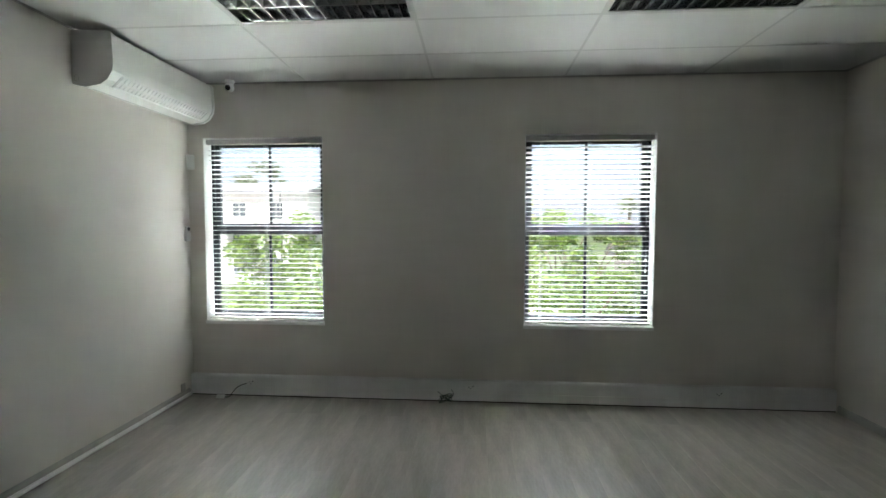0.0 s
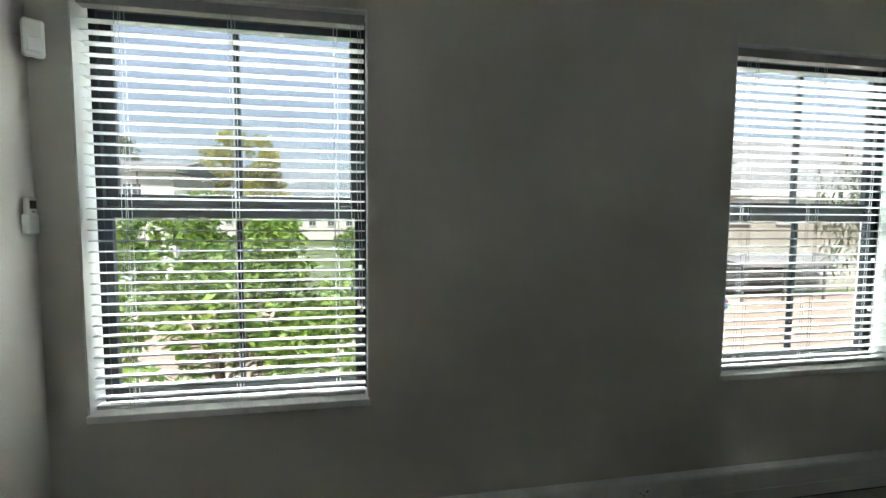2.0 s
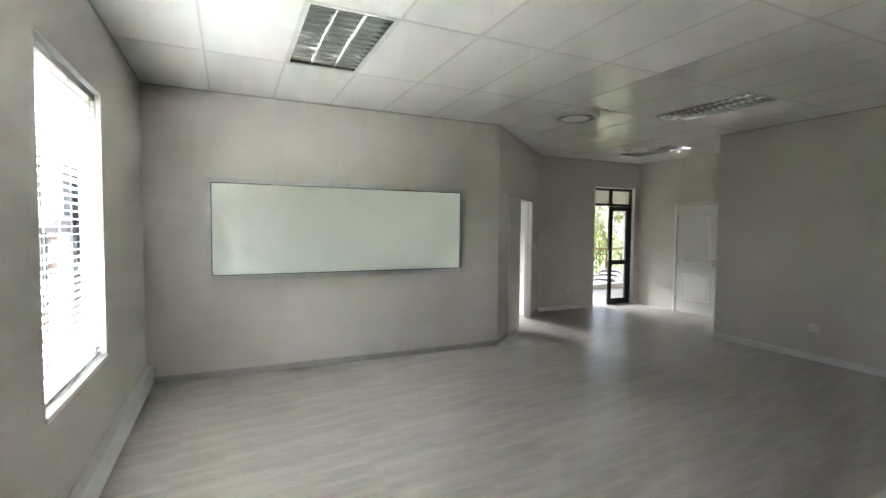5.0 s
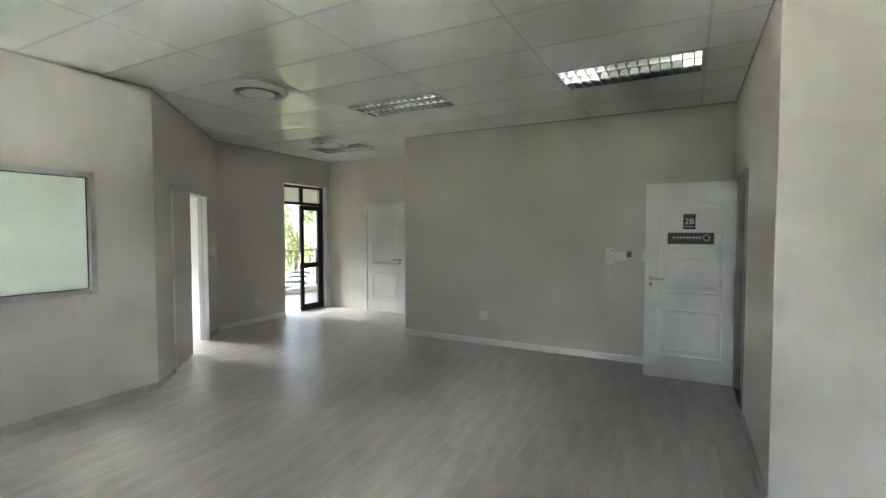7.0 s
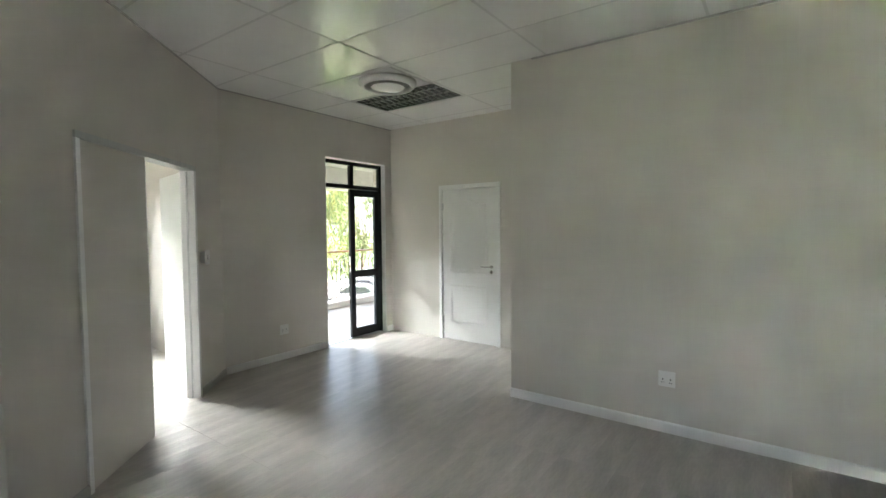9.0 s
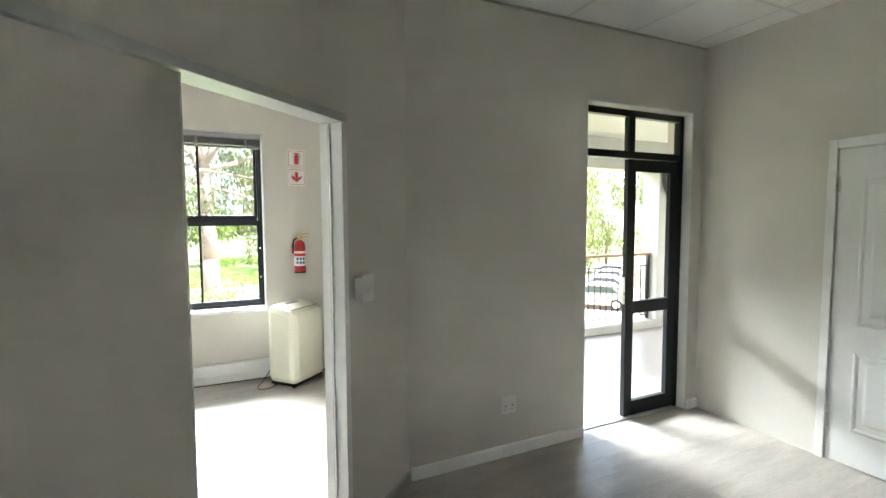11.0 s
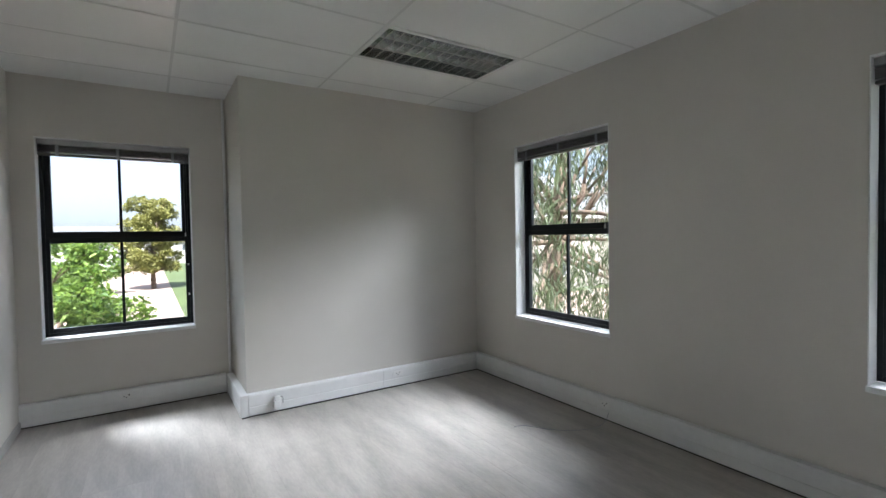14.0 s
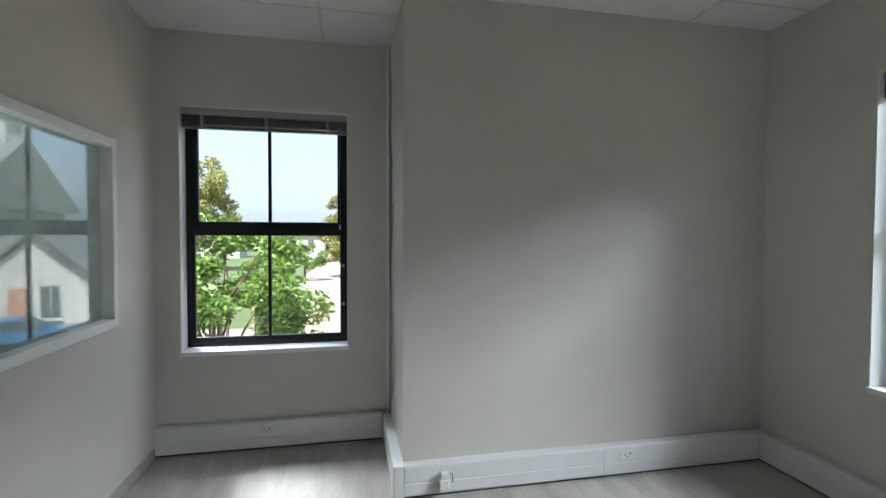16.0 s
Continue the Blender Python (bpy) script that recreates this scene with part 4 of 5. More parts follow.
part("faceplate", box(B(), -0.052, 0.052, -0.054, -0.045, -0.068, 0.068, 0.006), PLASTIC, ob)
part("knob", cyl(B(), (0, -0.054, 0), (0, -0.066, 0), 0.026, 0.022, n=24), PLASTIC, ob)

# ---- office ----
def sign(y, z, arrow):
    ob = thing("fire_sign", "red and white sign with a down arrow" if arrow else "red and white fire extinguisher symbol sign", "sign", pose(7.88, y, z, 0, 0, -90))
    part("plate", box(B(), -0.085, 0.085, -0.004, 0.0, -0.09, 0.09, 0.001), PLASTIC, ob)
    bm = B()
    for s in (-1, 1):
        box(bm, s * 0.074, s * 0.078, -0.0048, -0.0041, -0.078, 0.078), box(bm, -0.074, 0.074, -0.0048, -0.0041, s * 0.074, s * 0.078)
    part("border", bm, SIGNRED, ob)
    bm = B()
    if arrow:
        prism(bm, [(-0.014, 0.05), (0.014, 0.05), (0.014, -0.005), (0.05, -0.005 + 0.02), (0.05, -0.01), (0.0, -0.055), (-0.05, -0.01), (-0.05, 0.015), (-0.014, -0.005)], "y", -0.0055, -0.0042)
    else:
        prism(bm, [(-0.022, -0.06), (0.022, -0.06), (0.022, 0.022), (0.010, 0.034), (0.010, 0.046), (-0.010, 0.046), (-0.010, 0.034), (-0.022, 0.022)], "y", -0.0055, -0.0042)
        box(bm, -0.03, 0.03, -0.0055, -0.0042, 0.048, 0.056)
        pts = [(0.012 + 0.036 * math.sin(a), -0.005, 0.024 + 0.028 * math.cos(a)) for a in (0.3, 0.8, 1.3, 1.8, 2.3)]
        tube(bm, pts, 0.0025, 5)
    part("symbol", bm, SIGNRED, ob)


sign(-1.755, 2.25, False), sign(-1.755, 2.06, True)
ob = thing("fire_extinguisher", "red fire extinguisher with brass valve on a wall bracket", "fire extinguisher", pose(7.80, -1.755, 1.075))
bm = B()
prof = [(0.0, 0.0), (0.05, 0.0), (0.058, 0.012), (0.058, 0.27), (0.05, 0.305), (0.028, 0.33), (0.018, 0.335), (0.0, 0.335)]
n = 24
rings = [[bm.verts.new((r * math.cos(2 * math.pi * i / n), r * math.sin(2 * math.pi * i / n), z)) for r, z in prof[1:-1]] for i in range(n)]
for i in range(n):
    a, b = rings[i], rings[(i + 1) % n]
    for k in range(len(a) - 1):
        bm.faces.new((a[k], b[k], b[k + 1], a[k + 1]))
bm.faces.new([r[-1] for r in rings]), bm.faces.new([r[0] for r in rings][::-1])
part("cylinder", bm, RED, ob, smooth=True)
part("label", cyl(B(), (0, 0, 0.07), (0, 0, 0.22), 0.0588, n=24, caps=False), PLASTIC, ob, "white label with blue and red bars", smooth=True)
bm = B()
for x, y, z in ((-1, 0.03, 0.09), (-1, 0.0, 0.09), (-1, -0.03, 0.09), (-1, 0.03, 0.13), (-1, 0.0, 0.13), (-1, -0.03, 0.13)):
    q = math.asin(y / 0.0595)
    box(bm, -0.0012, 0.0012, -0.011, 0.011, z, z + 0.028, m=Matrix.Rotation(math.pi - q, 4, "Z") @ Matrix.Translation((0.0592, 0, 0)))
part("label_print", bm, BLUE, ob)
part("label_band", cyl(B(), (0, 0, 0.17), (0, 0, 0.20), 0.0592, n=24, caps=False), SIGNRED, ob, smooth=True)
part("base_ring", cyl(B(), (0, 0, -0.006), (0, 0, 0.012), 0.0585, n=24), DARK, ob)
bm = cyl(B(), (0, 0, 0.335), (0, 0, 0.375), 0.016, n=14)
cyl(bm, (0, 0, 0.36), (0, -0.03, 0.36), 0.008, n=10)
part("valve", bm, BRASS, ob, "brass valve")
bm = B()
prism(bm, [(0.02, 0.375), (-0.02, 0.382), (-0.10, 0.40), (-0.10, 0.408), (-0.02, 0.395), (0.02, 0.39)], "x", -0.010, 0.010)
prism(bm, [(0.02, 0.36), (-0.10, 0.365), (-0.10, 0.372), (0.02, 0.372)], "x", -0.010, 0.010)
part("lever", bm, BRASS, ob)
bm = tube(B(), [(0, 0.02, 0.355), (-0.01, 0.055, 0.34), (-0.01, 0.067, 0.28), (-0.01, 0.067, 0.20)], 0.008, 8)
part("hose", bm, DARK, ob)
part("bracket", box(B(), 0.055, 0.08, -0.03, 0.03, 0.20, 0.32, 0.003), DARK, ob)

ob = thing("portable_air_conditioner", "cream portable air conditioner standing on the floor", "air conditioner", pose(7.605, -1.68, 0, 0, 0, -48))
# local -y faces the room
bm = box(B(), -0.235, 0.235, -0.17, 0.17, 0.035, 0.80, 0.065)
for v in bm.verts:
    if v.co.z > 0.6:
        v.co.z -= 0.05 * max(0, (-v.co.y + 0.02)) / 0.17
part("body", bm, CREAM, ob, smooth=False)
part("plinth", box(B(), -0.21, 0.21, -0.15, 0.15, 0.02, 0.045, 0.01), DARK, ob)
slot = mesh_of("grille_slot", box(B(), -0.043, 0.043, -0.0042, 0.0042, -0.002, 0.0014), CHARCOAL)
for g in range(4):
    for i in range(6):
        y = -0.112 + i * 0.017
        shared("grille_slot", slot, ob, pose(-0.144 + g * 0.096, y, 0.757 + (y + 0.125) * 0.172, 9.76))
part("control_panel", box(B(), -0.09, 0.09, 0.04, 0.085, 0.787, 0.797, 0.003), SKIRT, ob)
part("badge", box(B(), 0.08, 0.14, -0.174, -0.169, 0.66, 0.675, 0.002), SILVER, ob)
part("side_handle", box(B(), 0.230, 0.238, -0.05, 0.05, 0.66, 0.70, 0.003), SKIRT, ob)
for x in (-0.18, 0.18):
    for y in (-0.11, 0.11):
        part("castor", cyl(B(), (x - 0.01, y, 0.018), (x + 0.01, y, 0.018), 0.018, n=14), DARK, ob)
bm = tube(B(), [(0.10, 0.16, 0.55), (0.14, 0.23, 0.52), (0.17, 0.27, 0.45)], 0.06, 16)
part("exhaust_hose", bm, PLASTIC, ob)
loose_cable("power_lead", "black power lead curled beside the portable unit", [(7.74, -1.44, 0.12), (7.66, -1.36, 0.03), (7.58, -1.30, 0.005), (7.50, -1.30, 0.005), (7.48, -1.40, 0.005), (7.55, -1.47, 0.006)], 0.004, DARK)


# ---- balcony ----
bm = box(B(), 5.69, 7.95, -9.0, -2.33, -0.30, -0.02)
balcony = solid("balcony_floor", bm, CONCRETE, "wet grey screed balcony floor", "floor", "structure")
solid("balcony_kerb", box(B(), 7.70, 7.95, -9.0, -2.33, -0.02, 0.10, 0.01), KERB, "pale concrete kerb under the railing", "kerb", "structure")
solid("balcony_soffit", box(B(), 5.69, 8.2, -9.0, -2.33, 2.72, 2.95), RENDERED, "white painted balcony soffit", "soffit", "structure")
solid("balcony_beam", box(B(), 7.72, 8.0, -9.0, -2.33, 2.30, 2.72), RENDERED, "white rendered edge beam over the railing", "beam", "structure")
solid("wall_outer_south", box(B(), 5.45, 5.69, -9.0, -4.88, -0.3, 2.95), RENDERED, "white rendered outer wall by the balcony", "wall", "structure")
solid("wall_plinth", box(B(), -2.62, 8.1, -4.88, 4.335, -3.6, -0.305), RENDERED, "white rendered storey below", "wall", "structure")
solid("balcony_plinth", box(B(), 8.0, 7.7, -9.0, -2.4, -3.6, -0.305), RENDERED, "white rendered wall under the balcony", "wall", "structure")
ob = thing("balcony_column", "white rendered square column with a downpipe", "column", pose(7.82, -7.05, 0.10))
part("shaft", box(B(), -0.15, 0.15, -0.22, 0.22, 0.0, 2.2, 0.01), RENDERED, ob)
bm = tube(B(), [(-0.19, 0.16, 2.2), (-0.19, 0.16, 2.02), (-0.19, 0.10, 1.9), (-0.19, 0.06, 1.88)], 0.035, 12)
part("downpipe", bm, DARK, ob)
rail = thing("balcony_railing", "black iron railing with a brown timber handrail", "railing", pose(7.82, 0, 0.10))
part("handrail", box(B(), -0.035, 0.035, -6.83, -2.34, 0.955, 0.995, 0.012), TIMBER, rail, "varnished brown handrail")
part("top_bar", box(B(), -0.012, 0.012, -6.83, -2.34, 0.80, 0.812), BLACK, rail)
part("bottom_bar", box(B(), -0.012, 0.012, -6.83, -2.34, 0.06, 0.072), BLACK, rail)
bal = mesh_of("baluster", cyl(B(), (0, 0, 0.06), (0, 0, 0.81), 0.008, n=6), BLACK)
for i in range(40):
    shared("baluster", bal, rail, pose(0, -2.40 - i * 0.112, 0))
post = mesh_of("post", box(B(), -0.018, 0.018, -0.018, 0.018, 0.0, 0.956), BLACK)
for y in (-2.36, -4.6, -6.80):
    shared("post", post, rail, pose(0, y, 0))
bm = B()
for s in (-1, 1):
    for k in range(2):
        c = -5.75 + s * (0.10 + 0.16 * k)
        pts = [(0, c + s * (0.015 + 0.010 * a) * math.cos(a * 1.6), 0.885 + (0.012 + 0.009 * a) * math.sin(a * 1.6)) for a in [i * 0.35 for i in range(16)]]
        tube(bm, pts, 0.006, 5)
part("scroll", bm, BLACK, rail, "curled ironwork")

# ---- ground outside ----
GZ = -3.6
solid("ground", box(B(), -400, 400, -400, 400, GZ - 0.5, GZ - 0.01), SOIL, "rough grass and soil ground", "ground", "structure")
bm = B()
box(bm, -14, 60, 5.6, 27.5, GZ - 0.4, GZ), box(bm, 11.5, 38, -30, 5.59, GZ - 0.4, GZ - 0.001), box(bm, -0.5, 6.5, 27.51, 160, GZ - 0.4, GZ - 0.001)
solid("pavement", bm, PAVING, "pale pink block-paved yard and drive", "paving", "structure")
bm = B()
for x in (27.0, 29.0, 31.0):
    box(bm, x, x + 0.9, 12.0, 15.0, GZ, GZ + 0.006)
box(bm, 1.0, 5.5, 22.0, 22.18, GZ, GZ + 0.006)
solid("road_marking", bm, RENDERED, "faded white road markings on the paving", "road marking", "structure")
solid("lawn", box(B(), 26.0, 58.0, -12, 9.0, GZ - 0.4, GZ + 0.06, 0.02), LAWN, "bright green mown lawn", "lawn", "structure")
solid("lawn", box(B(), 9.0, 20.0, -40, -9.5, GZ - 0.4, GZ + 0.06, 0.02), LAWN, "green lawn below the balcony", "lawn", "structure")
solid("lawn", box(B(), -12, 12, 4.6, 5.6, GZ - 0.4, GZ + 0.05, 0.02), LAWN, "planted strip beside the building", "lawn", "structure")


# ---- plants ----
def leaf_cloud(centres, radii, count, size, seed, droop=0.0, narrow=0.45):
    """Many small bent leaves scattered through clumps of uneven size."""
    r = np.random.default_rng(seed)
    centres, radii = np.array(centres, float), np.array(radii, float)
    w = radii ** 2
    which = r.choice(len(radii), count, p=w / w.sum())
    d = r.normal(size=(count, 3))
    d /= np.linalg.norm(d, axis=1)[:, None]
    p = centres[which] + d * (radii[which] * r.uniform(0.35, 1.08, count) ** 0.6)[:, None] * np.array((1, 1, 0.8))
    if droop > 0.65:
        # leaves hang in strands of fourteen below each twig
        k = np.arange(count)
        p = p[k // 14 * 14] + r.normal(size=(count, 3)) * size * 0.28
        p[:, 2] -= (k % 14) * size * 0.36
    t = r.normal(size=(count, 3)) * np.array((1, 1, 0.5))
    t[:, 2] -= droop * 2
    t /= np.linalg.norm(t, axis=1)[:, None]
    b = np.cross(t, r.normal(size=(count, 3)))
    b /= np.linalg.norm(b, axis=1)[:, None] + 1e-9
    L = (size * r.uniform(0.6, 1.4, count))[:, None]
    v = np.stack([p, p + t * L * 0.5 + b * L * narrow * 0.5, p + t * L + np.array((0, 0, -0.15)) * L, p + t * L * 0.5 - b * L * narrow * 0.5], 1).reshape(-1, 3)
    f = np.arange(count * 4).reshape(-1, 4)
    return v, f


def leaf_part(parent, v, f, mat, name="crown"):
    me = bpy.data.meshes.new(name)
    me.from_pydata(v.tolist(), [], f.tolist())
    me.materials.append(mat)
    ob = new(name, me)
    ob.parent = parent
    return ob


def limb(bm, p, q, r0, r1, rng, bend=0.15, n=5):
    p, q = Vector(p), Vector(q)
    side = Vector((rng.uniform(-1, 1), rng.uniform(-1, 1), 0.2)) * bend * (q - p).length
    pts = [p.lerp(q, i / n) + side * math.sin(math.pi * i / n) for i in range(n + 1)]
    for i in range(n):
        cyl(bm, pts[i], pts[i + 1], r0 + (r1 - r0) * i / n, r0 + (r1 - r0) * (i + 1) / n, n=8)


def tree(x, y, trunk_h, top, spread, leaves, size, mat, bark, label, seed, clumps=26, droop=0.0, narrow=0.45, lean=(0, 0), girth=0.16, low=0.25, clump=1.0):
    """Tapered trunk with limbs to clumps of leaves inside an uneven crown from z = trunk_h*low to top."""
    rng = random.Random(seed)
    ob = thing("tree", label, "tree", pose(x, y, GZ))
    height = top - GZ
    bm = B()
    fork = Vector((lean[0], lean[1], trunk_h))
    limb(bm, (0, 0, -0.1), fork, girth, girth * 0.65, rng, 0.05)
    cs, rs = [], []
    base = trunk_h * (1 - low)
    for i in range(clumps):
        a, h = i * 2.4 + rng.uniform(-0.5, 0.5), rng.random()
        z = base + (height - base) * (0.08 + 0.86 * h)
        wide = spread * (0.45 + 0.55 * math.sin(math.pi * min(1, 0.2 + 0.75 * h))) * rng.uniform(0.35, 0.95)
        c = (lean[0] + wide * math.cos(a), lean[1] + wide * math.sin(a), z)
        r = spread * rng.uniform(0.2, 0.38) * clump * (1.0 if h < 0.8 else 0.7)
        cs.append(c), rs.append(r)
        if i % 2 == 0:
            limb(bm, fork * rng.uniform(0.7, 1.0), c, girth * 0.24, girth * 0.05, rng)
    part("trunk", bm, bark, ob, smooth=True)
    leaf_part(ob, *leaf_cloud(cs, rs, leaves, size, seed, droop, narrow), mat)
    return ob


tree(-3.2, 9.6, 2.4, 1.95, 2.7, 22000, 0.14, LEAF, BARK, "leafy green tree close to the north windows", 3, 60, low=0.75, clump=0.62)
tree(0.1, 10.6, 2.6, 1.5, 1.9, 9000, 0.14, LEAF, BARK, "leafy green tree close to the north windows", 8, 40, low=0.4, clump=0.62)
tree(2.5, 10.2, 2.6, 2.1, 2.1, 26000, 0.13, LEAF, BARK, "leafy green tree beside the yard", 4, 75, low=0.7, clump=0.66)
tree(1.0, 22.5, 2.2, 0.6, 1.6, 7000, 0.16, LEAF, BARK, "small green tree along the drive", 14, 18)
for k, (x, y, s) in enumerate(((0.3, 32, 1.8), (-0.6, 42, 2.2), (0.0, 55, 2.4))):
    tree(x, y, 1.8, 0.2 + 0.3 * k, s, 3500, 0.26, LEAF, BARK, "green tree lining the drive", 40 + k, 14)
tree(-16.5, 70, 6.0, 13.0, 6.0, 16000, 0.45, YELLOWLEAF, BARK, "large olive-green tree behind the flats", 5, 60, clump=0.75, low=0.5)
tree(-31, 66, 6.0, 11.0, 5.5, 6000, 0.55, GUMLEAF, BARK, "large tree behind the flats", 6, 22)
tree(4.9, 58, 2.2, 6.8, 3.2, 24000, 0.30, YELLOWLEAF, BARK, "bright yellow-green conifer beside the drive", 7, 90, clump=0.72, low=0.3, girth=0.3)
tree(14.0, 8.2, 6.0, 7.0, 5.2, 40000, 0.18, GUMLEAF, BARK, "gum tree with hanging grey-green leaves", 9, 64, clump=0.75, droop=0.9, narrow=0.16, low=0.75, girth=0.28, lean=(-0.6, -0.9))
tree(23.5, -0.5, 9.0, 13.0, 6.5, 50000, 0.21, GUMLEAF, PALEBARK, "tall pale-barked gum tree on the lawn", 10, 60, droop=0.7, narrow=0.2, low=0.5, girth=0.36, lean=(0.2, 0.3))
tree(29, -3.0, 5.5, 9.0, 4.5, 7000, 0.28, GUMLEAF, PALEBARK, "pale-barked gum tree on the lawn", 16, 24, droop=0.6, narrow=0.25, low=0.1, girth=0.35, lean=(0.9, -0.6))
tree(36, 9.5, 3.0, 5.0, 4.5, 6000, 0.3, PALELEAF, BARK, "spreading tree by the lawn", 11, 22, droop=0.4)
tree(47, 7, 3.0, 8.0, 5.5, 8000, 0.34, LEAF, BARK, "broad green tree at the lawn edge", 18, 26)
tree(50, -7, 3.0, 9.0, 5.5, 8000, 0.34, YELLOWLEAF, BARK, "broad yellow-green tree at the lawn edge", 19, 26)
tree(60, 4, 3.5, 6.0, 5.5, 6000, 0.45, LEAF, BARK, "green tree beyond the lawn", 12, 22)
tree(66, -8, 4.0, 9.0, 6.5, 6000, 0.5, YELLOWLEAF, BARK, "yellow-green tree beyond the lawn", 13, 22)
tree(62, 16, 4.0, 9.0, 6.5, 6000, 0.5, PALELEAF, BARK, "pale tree beyond the lawn", 17, 22)
for k, (x, y, top, s) in enumerate(((31, -29, 9.5, 5.5), (38, -27, 10.5, 6.0), (27, -38, 10.0, 6.0), (45, -34, 11.0, 6.5), (44, -22, 8.0, 5.0))):
    tree(x, y, 4.0, top, s, 8000, 0.36, PALELEAF if k % 2 == 0 else YELLOWLEAF, BARK, "pale weeping tree beyond the car park", 20 + k, 26, droop=1.0, narrow=0.25, low=0.6)
for k in range(6):
    tree(10.4 + 0.7 * (k % 2), -15.5 - k * 2.2, 1.0, -1.2, 1.3, 2500, 0.14, LEAF, BARK, "leafy shrub below the balcony", 60 + k, 10, low=0.8, girth=0.07)


def hedge(x0, x1, y0, y1, z1, count, size, mat, label, seed):
    r = np.random.default_rng(seed)
    n = 40
    cs = np.stack([r.uniform(x0, x1, n), r.uniform(y0, y1, n), np.full(n, GZ + (z1 - GZ) * 0.5)], 1)
    v, f = leaf_cloud(cs, np.full(n, (z1 - GZ) * 0.55) * r.uniform(0.8, 1.15, n), count, size, seed)
    me = bpy.data.meshes.new("hedge")
    v[:, 2] = np.maximum(v[:, 2], GZ + 0.02)
    me.from_pydata(v.tolist(), [], f.tolist())
    me.materials.append(mat)
    return tagged(new("hedge", me), label, "hedge", kind="stuff")


hedge(14.5, 18.0, -7, 4, -0.15, 45000, 0.13, LEAF, "bright green shrubs below the office window", 70)
hedge(42, 43.0, -10, 8.5, -2.5, 7000, 0.16, LEAF, "clipped hedge across the lawn", 71)
hedge(57, 58.4, -12, 9, -2.3, 7000, 0.2, LEAF, "dark clipped hedge at the end of the lawn", 72)
hedge(-120, 120, 150, 160, 1.5, 9000, 1.6, GUMLEAF, "far line of trees to the north", 73)
hedge(130, 140, -110, 110, 3.5, 9000, 1.8, GUMLEAF, "far line of trees to the east", 74)

ob = thing("palm_tree", "tall palm with a round head of fronds", "tree", pose(17, 52, GZ))
bm = B()
limb(bm, (0, 0, -0.1), (0.2, 0, 7.6), 0.22, 0.16, random.Random(2), 0.02)
part("trunk", bm, BARK, ob)
rg = np.random.default_rng(3)
vs, fs = [], []
for i in range(60):
    a, e = rg.uniform(0, 6.28), rg.uniform(-0.9, 1.3)
    d = np.array((math.cos(a) * math.cos(e), math.sin(a) * math.cos(e), math.sin(e)))
    s = np.array((-math.sin(a), math.cos(a), 0)) * 0.16
    p0 = np.array((0.2, 0, 7.6))
    k = len(vs)
    vs += [p0 - s * 0.3, p0 + d * 0.8 - s, p0 + d * 1.45 + (0, 0, -0.25), p0 + d * 0.8 + s]
    fs.append((k, k + 1, k + 2, k + 3))
leaf_part(ob, np.array(vs), np.array(fs), GUMLEAF, "fronds")
copy_thing(ob, pose(20.6, 52.5, GZ))


# ---- buildings ----
def opening(parent, x, y, z, w, h, normal, recess=0.06):
    """Window of a far building: dark glass set in a pale frame, proud of the wall by its frame."""
    m = Matrix.Translation((x, y, z)) @ Matrix.Rotation(normal, 4, "Z")
    bm = B()
    for s in (-1, 1):
        box(bm, s * w / 2 - 0.05, s * w / 2 + 0.05, -0.05, 0.02, -h / 2 - 0.05, h / 2 + 0.05), box(bm, -w / 2 + 0.05, w / 2 - 0.05, -0.05, 0.02, s * h / 2 - 0.05, s * h / 2 + 0.05)
    box(bm, -0.025, 0.025, -0.03, 0.02, -h / 2 + 0.05, h / 2 - 0.05)
    win = part("window", bm, RENDERED, parent)
    win.matrix_basis = m
    p = part("pane", box(B(), -w / 2 + 0.05, w / 2 - 0.05, -0.02, 0.01, -h / 2 + 0.05, h / 2 - 0.05), WINDARK, win)
    part("sill", box(B(), -w / 2 - 0.1, w / 2 + 0.1, -0.12, 0.0, -h / 2 - 0.12, -h / 2 - 0.052), RENDERED, win)


# flats to the north-west
ob = thing("apartment_building", "white rendered flats with a shallow grey roof", "building")
part("wall", box(B(), -33, -14.6, 40, 50, GZ, 4.6), RENDERED, ob)
bm = prism(B(), [(39.4, 4.6), (50.6, 4.6), (50.6, 4.8), (45, 5.9), (39.4, 4.8)], "x", -33.4, -14.2)
part("roof", bm, ROOF, ob)
for i in range(5):
    for z in (-2.0, 0.6, 3.0):
        opening(ob, -31.0 + i * 3.4, 39.98, z, 1.3, 1.5, 0)
for x in (-27.6, -20.8):
    b = part("balcony", box(B(), x - 1.4, x + 1.4, 38.8, 39.99, 1.55, 1.75), RENDERED, ob)
    part("parapet", box(B(), x - 1.4, x + 1.4, 38.8, 38.92, 1.75, 2.5), RENDERED, b)
part("downpipe", cyl(B(), (-17.0, 39.9, GZ), (-17.0, 39.9, 4.6), 0.06, n=8), ROOF, ob)

# two-storey house to the north-east, long grey roof and a gabled porch wing
ob = thing("house", "cream two-storey house with a long grey roof", "house")
part("wall", box(B(), 22.4, 52, 29.3, 38.7, GZ, 3.2), BEIGE, ob)
r = part("roof", prism(B(), [(28.6, 3.1), (28.6, 3.3), (34, 7.6), (39.4, 3.3), (39.4, 3.1)], "x", 21.8, 52.6), ROOF, ob)
part("fascia", box(B(), 21.7, 52.7, 28.45, 28.6, 3.0, 3.32), RENDERED, ob)
c = part("chimney", box(B(), 22.6, 24.0, 33.3, 34.7, 6.6, 8.6), RENDERED, ob)
